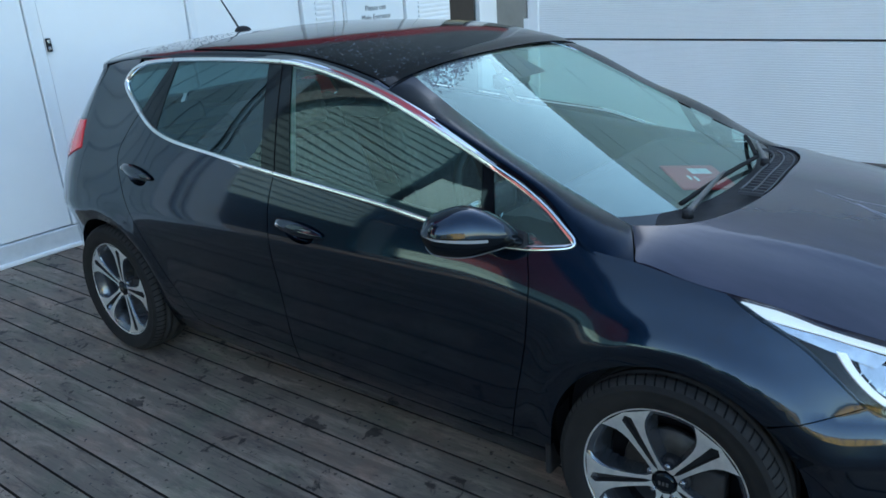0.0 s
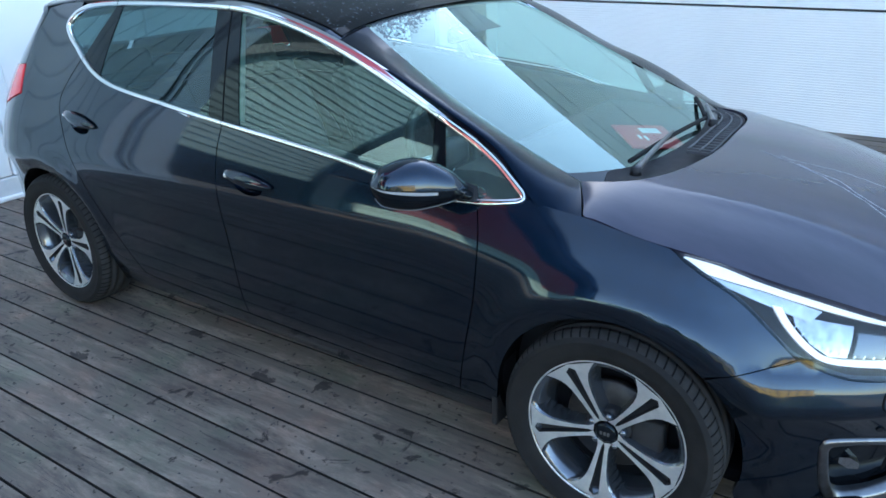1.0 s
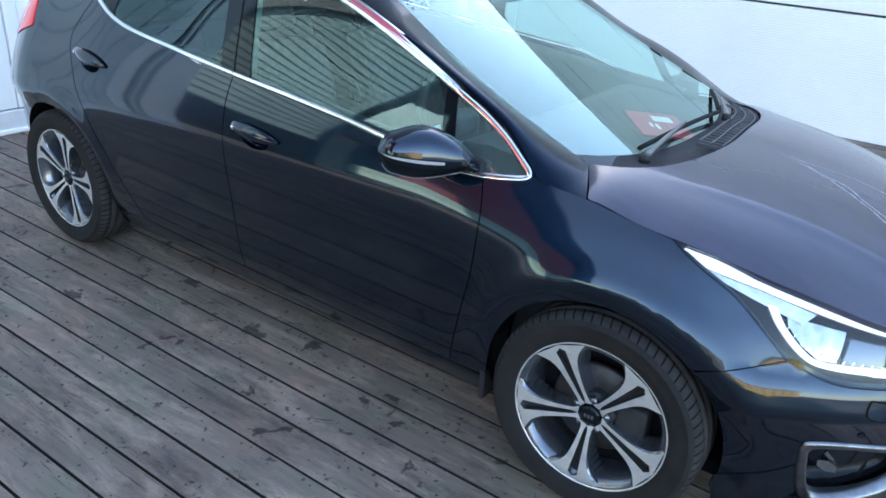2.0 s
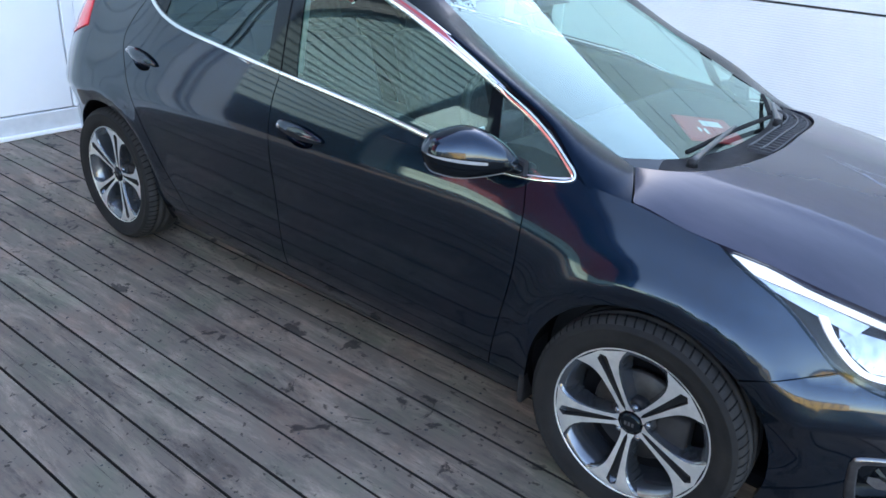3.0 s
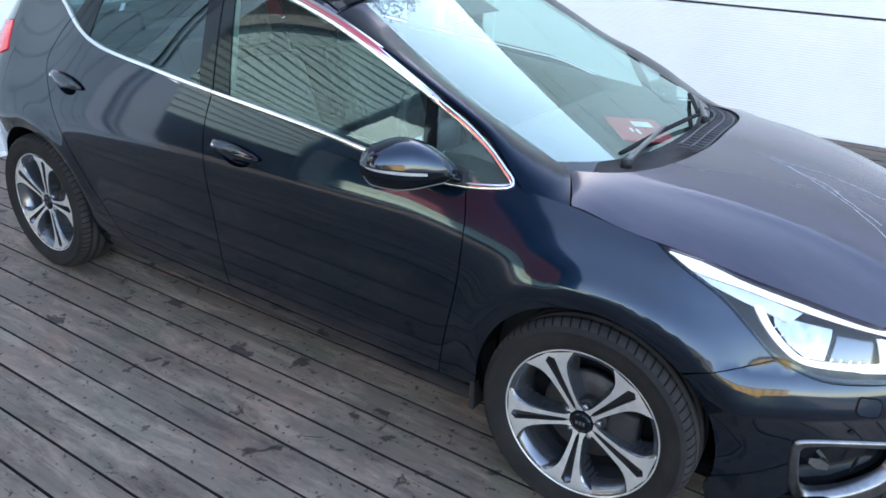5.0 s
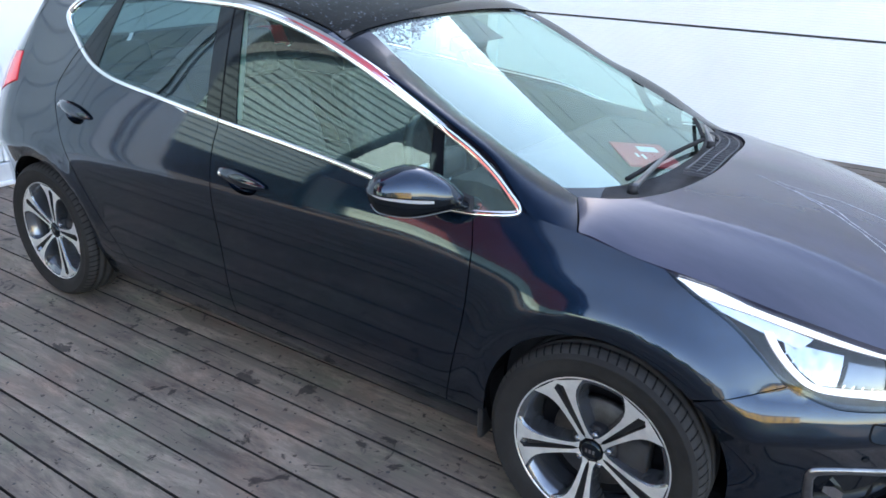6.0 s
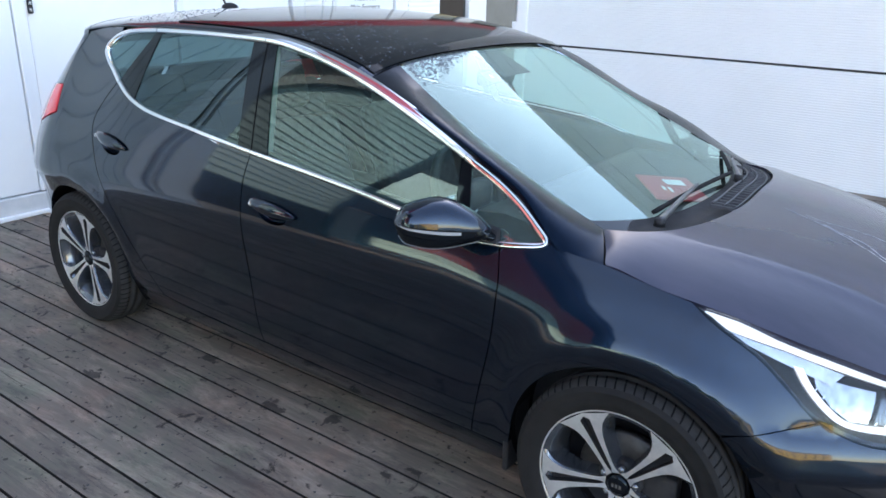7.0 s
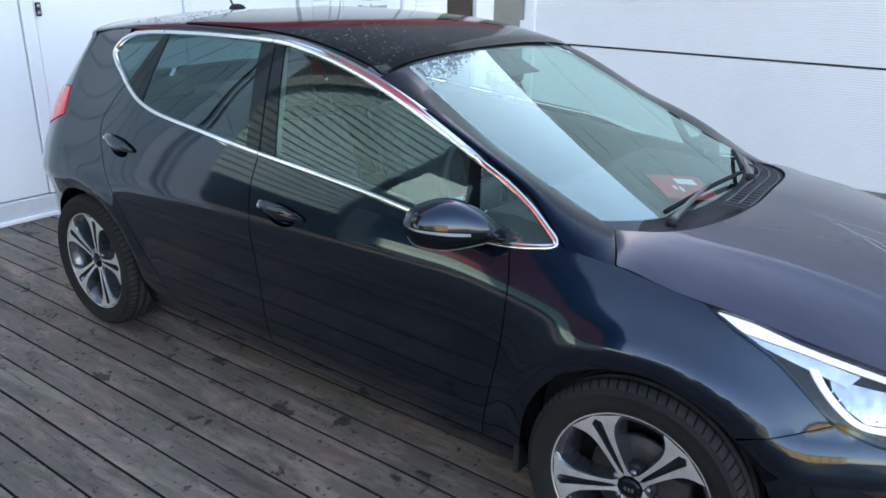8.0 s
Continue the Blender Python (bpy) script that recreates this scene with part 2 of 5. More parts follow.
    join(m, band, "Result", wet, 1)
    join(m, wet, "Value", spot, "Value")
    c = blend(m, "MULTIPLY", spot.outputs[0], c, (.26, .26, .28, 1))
    tone = node(m, "ShaderNodeMapRange", To_Min=.84, To_Max=1.14)
    join(m, info, "Random", tone, "Value")
    c = blend(m, "MULTIPLY", 1.0, c, tone.outputs[0])
    m.node_tree.links.new(c, b.inputs["Base Color"])
    bp = node(m, "ShaderNodeBump", Strength=.2, Distance=.002)
    join(m, grain_node, "Fac", bp, "Height")
    join(m, bp, "Normal", b, "Normal")
    mr = node(m, "ShaderNodeMapRange", To_Min=.5, To_Max=.8)
    join(m, wear_node, "Fac", mr, "Value")
    join(m, mr, "Result", b, "Roughness")
    return m


deck_wood = deck_material()



# ---- mesh tools ----
def mesh_of(name, verts, faces, mats, normals=None, smooth=True, slots=None):
    me = bpy.data.meshes.new(name)
    me.from_pydata([tuple(map(float, v)) for v in verts], [], [tuple(f) for f in faces])
    for mat in (mats if isinstance(mats, (list, tuple)) else [mats]):
        me.materials.append(mat)
    if slots is not None:
        me.polygons.foreach_set("material_index", slots)
    me.polygons.foreach_set("use_smooth", [smooth] * len(me.polygons))
    me.update()
    if normals is not None:
        me.normals_split_custom_set_from_vertices([tuple(map(float, n)) for n in normals])
    return me


def part(name, data, parent, label="", mat=None, smooth=False):
    """Links a mesh (or a bmesh with its material) as one part of a thing."""
    if isinstance(data, bmesh.types.BMesh):
        me = bpy.data.meshes.new(name)
        bmesh.ops.recalc_face_normals(data, faces=data.faces)
        data.to_mesh(me)
        data.free()
        me.materials.append(mat)
        me.polygons.foreach_set("use_smooth", [smooth] * len(me.polygons))
        data = me
    ob = new(name, data)
    if parent is not None:
        ob.parent = parent
    if label:
        ob["label"] = label
    return ob


def thing(name, at, label, category, group="", kind=""):
    ob = new(name)
    ob.location = at
    ob.empty_display_size = .1
    return tagged(ob, label, category, group, kind)


def box_bm(lo, hi, bevel=0.0, seg=2, bm=None):
    bm = bm or bmesh.new()
    made = bmesh.ops.create_cube(bm, size=1)["verts"]
    for v in made:
        v.co = Vector([lo[k] + (v.co[k] + .5) * (hi[k] - lo[k]) for k in range(3)])
    if bevel:
        bmesh.ops.bevel(bm, geom=list({e for v in made for e in v.link_edges}), offset=bevel, segments=seg, profile=.6, affect="EDGES")
    return bm


def grid_mesh(name, P, mats, normals=None, close_u=False, flip=False, smooth=True):
    """A mesh over an array P[i][j] of points."""
    P = np.asarray(P)
    a, b = P.shape[:2]
    faces = []
    for i in range(a if close_u else a - 1):
        for j in range(b - 1):
            q = (i * b + j, ((i + 1) % a) * b + j, ((i + 1) % a) * b + j + 1, i * b + j + 1)
            faces.append(q[::-1] if flip else q)
    return mesh_of(name, P.reshape(-1, 3), faces, mats, None if normals is None else normals.reshape(-1, 3), smooth)


def lathe(name, profile, mats, n=64, slots=None, smooth=True):
    """Turns a profile of (radius, depth) about the y axis."""
    P = np.array([[(r * math.cos(a), d, r * math.sin(a)) for r, d in profile] for a in np.linspace(0, 2 * math.pi, n, endpoint=False)])
    return grid_mesh(name, P, mats, close_u=True, smooth=smooth)


def flow(pts, n=6):
    """A smooth open line through points (Catmull-Rom), n samples a span."""
    p = np.array(pts, float)
    p = np.vstack([2 * p[0] - p[1], p, 2 * p[-1] - p[-2]])
    out = []
    for i in range(1, len(p) - 2):
        a, b, c, d = p[i - 1], p[i], p[i + 1], p[i + 2]
        for t in np.arange(n) / n:
            out.append(.5 * (2 * b + (c - a) * t + (2 * a - 5 * b + 4 * c - d) * t * t + (3 * b - a - 3 * c + d) * t ** 3))
    out.append(p[-2])
    return np.array(out)


def loop_of(*lines):
    """One closed outline from lines laid end to end."""
    pts = []
    for line in lines:
        for q in np.asarray(line, float):
            if not pts or np.hypot(*(q - pts[-1])) > 1e-4:
                pts.append(q)
    if np.hypot(*(pts[0] - pts[-1])) < 1e-4:
        pts.pop()
    return np.array(pts)


def area(p):
    return .5 * np.sum(p[:, 0] * np.roll(p[:, 1], -1) - np.roll(p[:, 0], -1) * p[:, 1])


def resample(p, h):
    q = np.vstack([p, p[:1]])
    out = []
    for a, b in zip(q[:-1], q[1:]):
        k = max(1, int(np.ceil(np.hypot(*(b - a)) / h)))
        out += [a + (b - a) * i / k for i in range(k)]
    return np.array(out)


def inset(p, g):
    if area(p) < 0:
        p = p[::-1]
    d = np.roll(p, -1, 0) - p
    d /= np.maximum(np.hypot(d[:, 0], d[:, 1]), 1e-9)[:, None]
    nrm = np.stack([-d[:, 1], d[:, 0]], -1)
    m = nrm + np.roll(nrm, 1, 0)
    l = np.maximum(np.sum(m * m, 1), .35)
    return p + g * 2 * m / l[:, None]


def clip(p, a, b):
    """The part of a closed outline left of the line from a to b."""
    a, b = np.array(a, float), np.array(b, float)
    s = (b[0] - a[0]) * (p[:, 1] - a[1]) - (b[1] - a[1]) * (p[:, 0] - a[0])
    out = []
    for i in range(len(p)):
        j = (i + 1) % len(p)
        if s[i] >= 0:
            out.append(p[i])
        if (s[i] >= 0) != (s[j] >= 0):
            out.append(p[i] + (p[j] - p[i]) * s[i] / (s[i] - s[j]))
    return np.array(out)


def inside(pts, poly):
    x, y = pts[:, 0], pts[:, 1]
    c = np.zeros(len(pts), bool)
    for a, b in zip(poly, np.roll(poly, -1, 0)):
        cross = ((a[1] > y) != (b[1] > y)) & (x < (b[0] - a[0]) * (y - a[1]) / (b[1] - a[1] + 1e-12) + a[0])
        c ^= cross
    return c


def near_line(pts, poly, h):
    hit = np.zeros(len(pts), bool)
    for a, b in zip(poly, np.roll(poly, -1, 0)):
        d = b - a
        t = np.clip(((pts - a) @ d) / max(d @ d, 1e-12), 0, 1)
        hit |= np.hypot(*(pts - a - t[:, None] * d).T) < h
    return hit


def surface_normals(f, u, v, e=1e-3):
    n = np.cross(f(u + e, v) - f(u - e, v), f(u, v + e) - f(u, v - e))
    return n / np.maximum(np.linalg.norm(n, axis=1), 1e-12)[:, None]


def far_side(P):
    """The same shape on the car's other flank, whose window line sits a little lower at the front."""
    P = np.array(P) * np.array([1, -1, 1])
    k = np.clip((P[..., 0] + 1.05) / .4, 0, 1) * np.clip((P[..., 2] - .62) / .2, 0, 1)
    P[..., 2] -= .045 * k * k * (3 - 2 * k)
    P[..., 1] -= .03 * k * np.clip((P[..., 2] - .86) / .1, 0, 1)
    return P


def sheet(name, f, outline, mat, parent, h=.03, gap=.0022, depth=.016, off=0.0, holes=(), mirror=True, label="", flange=True):
    """A panel cut to an outline in the plane of f's two parameters, laid on the surface f, with its edge turned in."""
    rim = resample(inset(np.asarray(outline, float), gap), h)
    cuts = [resample(inset(np.asarray(q, float), 0)[::-1], h * .6) for q in holes]
    lo, hi = rim.min(0), rim.max(0)
    gx, gy = np.meshgrid(np.arange(lo[0] + h / 2, hi[0], h), np.arange(lo[1] + h / 2, hi[1], h))
    fill = np.stack([gx.ravel() + .13 * h * (np.arange(gx.size) % 2), gy.ravel()], -1)
    keep = inside(fill, rim) & ~near_line(fill, rim, .45 * h)
    for q in cuts:
        keep &= ~inside(fill, q) & ~near_line(fill, q, .35 * h)
    edges, rings, k = [], [], 0
    for q in [rim] + cuts:
        n = len(q)
        rings.append((k, n))
        edges += [(k + i, k + (i + 1) % n) for i in range(n)]
        k += n
    pts = np.vstack([rim] + cuts + [fill[keep]])
    vs, _, fs, *_ = geometry.delaunay_2d_cdt([Vector(p) for p in pts], edges, [], 1, 1e-7)
    vs = np.array([tuple(v) for v in vs])
    fs = np.array([fc for fc in fs if len(fc) == 3])
    mid = vs[fs].mean(1)
    ok = inside(mid, rim)
    for q in cuts:
        ok &= ~inside(mid, q)
    fs = fs[ok]
    P = f(vs[:, 0], vs[:, 1])
    N = surface_normals(f, vs[:, 0], vs[:, 1])
    P = P + off * N
    a, b, c = P[fs[:, 0]], P[fs[:, 1]], P[fs[:, 2]]
    turned = np.sum(np.cross(b - a, c - a) * N[fs[:, 0]], 1) < 0
    fs[turned] = fs[turned][:, ::-1]
    verts, norms, faces = list(P), list(N), [tuple(t) for t in fs]
    if flange:
        for q in [rim] + cuts:
            p0 = f(q[:, 0], q[:, 1])
            n0 = surface_normals(f, q[:, 0], q[:, 1])
            p0 = p0 + off * n0
            t = np.roll(p0, -1, 0) - np.roll(p0, 1, 0)
            out = np.cross(t, n0)
            out /= np.maximum(np.linalg.norm(out, axis=1), 1e-12)[:, None]
            base, n = len(verts), len(q)
            verts += list(p0) + list(p0 - n0 * depth)
            norms += list(out) + list(out)
            for i in range(n):
                j = (i + 1) % n
                faces.append((base + i, base + n + i, base + n + j, base + j))
    me = mesh_of(name, verts, faces, mat, np.array(norms))
    ob = part(name, me, parent, label)
    if mirror:
        flip = np.array([1, -1, 1])
        me2 = mesh_of(name, far_side(np.array(verts)), [t[::-1] for t in faces], mat, np.array(norms) * flip)
        part(name, me2, parent, label)
    return ob


def tube(name, pts, r, mat, parent, n=10, closed=False, label="", squash=1.0):
    """A round bar along a line; r may vary along it."""
    p = np.array(pts, float)
    rs = np.broadcast_to(np.asarray(r, float), (len(p),))
    t = np.gradient(p, axis=0) if not closed else np.roll(p, -1, 0) - np.roll(p, 1, 0)
    t /= np.linalg.norm(t, axis=1)[:, None]
    ref = np.array([0, 0, 1.0]) if abs(t[:, 2]).mean() < .8 else np.array([0, 1.0, 0])
    a = np.cross(t, ref)
    a /= np.maximum(np.linalg.norm(a, axis=1), 1e-9)[:, None]
    b = np.cross(a, t)
    ang = np.linspace(0, 2 * math.pi, n + 1)
    P = p[:, None] + rs[:, None, None] * (np.cos(ang)[None, :, None] * a[:, None] + squash * np.sin(ang)[None, :, None] * b[:, None])
    me = grid_mesh(name, P, mat, close_u=closed, flip=True)
    if not closed:
        bm = bmesh.new()
        bm.from_mesh(me)
        bmesh.ops.remove_doubles(bm, verts=bm.verts, dist=1e-6)
        bmesh.ops.holes_fill(bm, edges=[e for e in bm.edges if e.is_boundary])
        bm.to_mesh(me)
        bm.free()
    return part(name, me, parent, label)


# ---- shape of the car's flank ----
def spline(xs, ys):
    """Natural cubic through the points, straight beyond its ends."""
    xs, ys = np.array(xs, float), np.array(ys, float)
    n, h = len(xs), np.diff(xs)
    A, b = np.eye(n), np.zeros(n)
    for i in range(1, n - 1):
        A[i, i - 1:i + 2] = h[i - 1], 2 * (h[i - 1] + h[i]), h[i]
        b[i] = 6 * ((ys[i + 1] - ys[i]) / h[i] - (ys[i] - ys[i - 1]) / h[i - 1])
    m = np.linalg.solve(A, b)
    d0 = (ys[1] - ys[0]) / h[0] - h[0] * m[1] / 6
    d1 = (ys[-1] - ys[-2]) / h[-1] + h[-1] * m[-2] / 6

    def at(q):
        q = np.asarray(q, float)
        i = np.clip(np.searchsorted(xs, q) - 1, 0, n - 2)
        a, c = xs[i + 1] - q, q - xs[i]
        v = (m[i] * a ** 3 + m[i + 1] * c ** 3) / (6 * h[i]) + (ys[i] / h[i] - m[i] * h[i] / 6) * a + (ys[i + 1] / h[i] - m[i + 1] * h[i] / 6) * c
        v = np.where(q < xs[0], ys[0] + d0 * (q - xs[0]), v)
        return np.where(q > xs[-1], ys[-1] + d1 * (q - xs[-1]), v)
    return at


def ease(t):
    t = np.clip(t, 0, 1)
    return t * t * (3 - 2 * t)


# half width of the body over height, amidships and at the front axle
WIDTH_MID = spline([.14, .20, .27, .40, .60, .725, .794, .866, .985, 1.10, 1.20, 1.36, 1.45], [.76, .800, .834, .862, .882, .893, .889, .871, .832, .783, .735, .645, .588])
WIDTH_FRONT = spline([.08, .20, .30, .50, .64, .70, .76, .81, .862, .92, 1.0], [.765, .805, .84, .872, .885, .876, .849, .812, .764, .70, .60])
NOSE_LINE = spline([.08, .20, .35, .50, .65, .75, .82, .90], [.85, .885, .895, .90, .87, .80, .70, .52])


def NOSE(z):
    return np.maximum(NOSE_LINE(z), .45)


TAIL_LINE = spline([.2, .4, .7, .95, 1.1, 1.3], [3.30, 3.38, 3.36, 3.25, 3.12, 2.84])


def TAIL(z):
    return np.maximum(TAIL_LINE(z), 2.83)


ARCHES = ((0.0, .312), (-2.65, .312))
ARCH_CREST = .392


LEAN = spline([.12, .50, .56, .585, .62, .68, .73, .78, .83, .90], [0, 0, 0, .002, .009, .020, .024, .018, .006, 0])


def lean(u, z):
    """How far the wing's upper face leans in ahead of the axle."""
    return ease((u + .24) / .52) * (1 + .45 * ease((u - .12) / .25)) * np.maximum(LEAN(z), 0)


NARROW_U = np.linspace(-.62, .22, 169)
NARROW_SLOPE = np.sqrt(np.clip((NARROW_U + .6) / .65, 0, None)) * (1 - ease((NARROW_U - .05) / .14))
NARROW = np.cumsum(NARROW_SLOPE) / np.sum(NARROW_SLOPE)


def narrowing(u):
    """How far the plan has closed in from the doors to the front axle, ever faster towards the nose."""
    return np.interp(u, NARROW_U, NARROW)


def half_width(u, z):
    t = narrowing(u)
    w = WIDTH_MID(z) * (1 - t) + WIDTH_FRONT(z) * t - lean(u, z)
    w = w + .045 * ease((u - .36) / .22) * ease((.25 - z) / .13)
    d = np.clip(-2.2 - u, 0, .55)
    w = w - (.08 + .16 * ease((z - .7) / .5)) * (d * d - d ** 3 / .825)
    s = z - .9
    w = w - .2 * ease((u + 1.8) / 1.4) * .5 * (s + np.sqrt(s * s + .001))
    for ax, az in ARCHES:
        r = np.hypot(u - ax, z - az)
        inside = ARCH_CREST - r
        lip = .014 * np.exp(-(np.clip(-inside, 0, None) / .06) ** 2) - .17 * (inside + np.sqrt(inside * inside + .00004))
        w = w + np.maximum(lip, -.012) * ease((z - .3) / .2)
    return w


FRONT_U, REAR_U, PF, PR = .05, -2.75, 2.1 / 2, 2.5 / 2


def bumper_ridge(u, z):
    """The bumper's crease: it stands out, and the face above it leans back."""
    up, down = np.clip((z - .515) / .10, 0, 1), np.clip((.515 - z) / .13, 0, 1)
    return .034 * ease((u - .2) / .22) * (1 - up) * (1 - down) ** 2


def side(u, z):
    """The body's right flank: u runs along the car and on round its front and rear corners."""
    u, z = np.asarray(u, float), np.asarray(z, float)
    w = half_width(np.clip(u, REAR_U, None), z)
    f = np.clip((u - FRONT_U) / .8, 0, np.pi / 2)
    r = np.clip((REAR_U - u) / .6, 0, np.pi / 2)
    k = 1 + bumper_ridge(u, z)
    x = np.clip(u, REAR_U, FRONT_U) + k * (NOSE(z) - FRONT_U) * np.sin(f) ** (1 / PF) - (TAIL(z) + REAR_U) * np.sin(r) ** (1 / PR)
    y = k * w * np.cos(f) ** (1 / PF) * np.cos(r) ** (1 / PR)
    return np.stack([x, -y, z], -1)


def along(x, z):
    """The u at which the flank has that x."""
    x, z = np.asarray(x, float), np.asarray(z, float)
    r = np.clip((REAR_U - x) / (TAIL(z) + REAR_U), 0, 1) ** PR
    u = x
    for _ in range(4):
        f = np.clip((x - FRONT_U) / ((NOSE(z) - FRONT_U) * (1 + bumper_ridge(u, z))), 0, 1) ** PF
        u = np.clip(x, REAR_U, FRONT_U) + .8 * np.arcsin(f) - .6 * np.arcsin(r)
    return u


def flank_line(pts, n=6, smooth=True):
    """(x, z) places as a line in the flank's own (u, z)."""
    p = flow(pts, n) if smooth else np.array(pts, float)
    return np.stack([along(p[:, 0], p[:, 1]), p[:, 1]], -1)


def arch_line(k, a0, a1, r=.347, n=26):
    cx, cz = ARCHES[k]
    a = np.radians(np.linspace(a0, a1, n))
    return np.stack([along(cx + r * np.cos(a), cz + r * np.sin(a)), cz + r * np.sin(a)], -1)


car = thing("hatchback_car", (-1.3, 0, 0), "glossy black five-door hatchback with chrome window trim, parked on wooden decking", "car")
car.matrix_parent_inverse = Matrix()


ORIGIN = Matrix.Translation((1.3, 0, 0))


# lines that panels share
SILL = [(-2.07, .285), (-1.97, .276), (-1.55, .264), (-1.0, .258), (-.494, .264)]
DOOR_FRONT = [(-.417, .892), (-.396, .79), (-.405, .646), (-.452, .44), (-.494, .264)]
DOOR_MID = [(-1.466, .986), (-1.475, .892), (-1.466, .776), (-1.455, .55), (-1.452, .263)]
DOOR_REAR = [(-2.353, 1.151), (-2.43, 1.052), (-2.472, .955), (-2.41, .821), (-2.319, .646), (-2.197, .457), (-2.07, .285)]
WINDOW_TOP = [(-2.418, 1.169), (-2.488, 1.206), (-2.533, 1.246), (-2.518, 1.286), (-2.462, 1.319), (-2.368, 1.341), (-2.205, 1.353), (-1.878, 1.360), (-1.562, 1.357), (-1.388, 1.337), (-1.221, 1.302), (-1.06, 1.258),
              (-.903, 1.207), (-.755, 1.155), (-.593, 1.098), (-.482, 1.050), (-.396, 1.002), (-.332, .958), (-.294, .929), (-.298, .909), (-.349, .899), (-.417, .892)]
WINDOW_LOW = [(-.417, .892), (-.504, .892), (-.646, .908), (-.798, .925), (-1.037, .950), (-1.466, .985), (-1.805, 1.017), (-2.037, 1.039), (-2.157, 1.058), (-2.26, 1.088), (-2.35, 1.130), (-2.418, 1.169)]
LAMP_TOP = [(.106, .849), (.177, .841), (.311, .818), (.437, .787), (.559, .746), (.64, .716), (.72, .68)]
LAMP_LOW = [(.106, .849), (.162, .818), (.274, .763), (.351, .706), (.422, .646), (.485, .615), (.543, .597), (.61, .590), (.69, .586), (.75, .59)]
FENDER_TOP = [(-.294, .923), (-.228, .909), (-.125, .8945), (-.018, .873), (.106, .850)]
BUMPER_SEAM = [(.284, .586), (.369, .615), (.432, .640)]

belt = loop_of(flow(WINDOW_TOP, 7), flow(WINDOW_LOW, 7))   # outline of the whole side glazing
belt = np.stack([along(belt[:, 0], belt[:, 1]), belt[:, 1]], -1)


def between(pts, lo, hi):
    return [p for p in pts if lo <= p[0] <= hi]


def handle_outline(x0, z0, x1, z1, k):
    """The almond of a handle's recess."""
    a = np.linspace(0, 2 * math.pi, 36, endpoint=False)
    c, d = np.array([(x0 + x1) / 2, (z0 + z1) / 2]), np.array([x1 - x0, z1 - z0]) / 2
    e = np.array([-d[1], d[0]]) / np.hypot(*d)
    return np.array([c + d * .62 * math.cos(t) + e * (k * math.sin(t) - .006) for t in a])


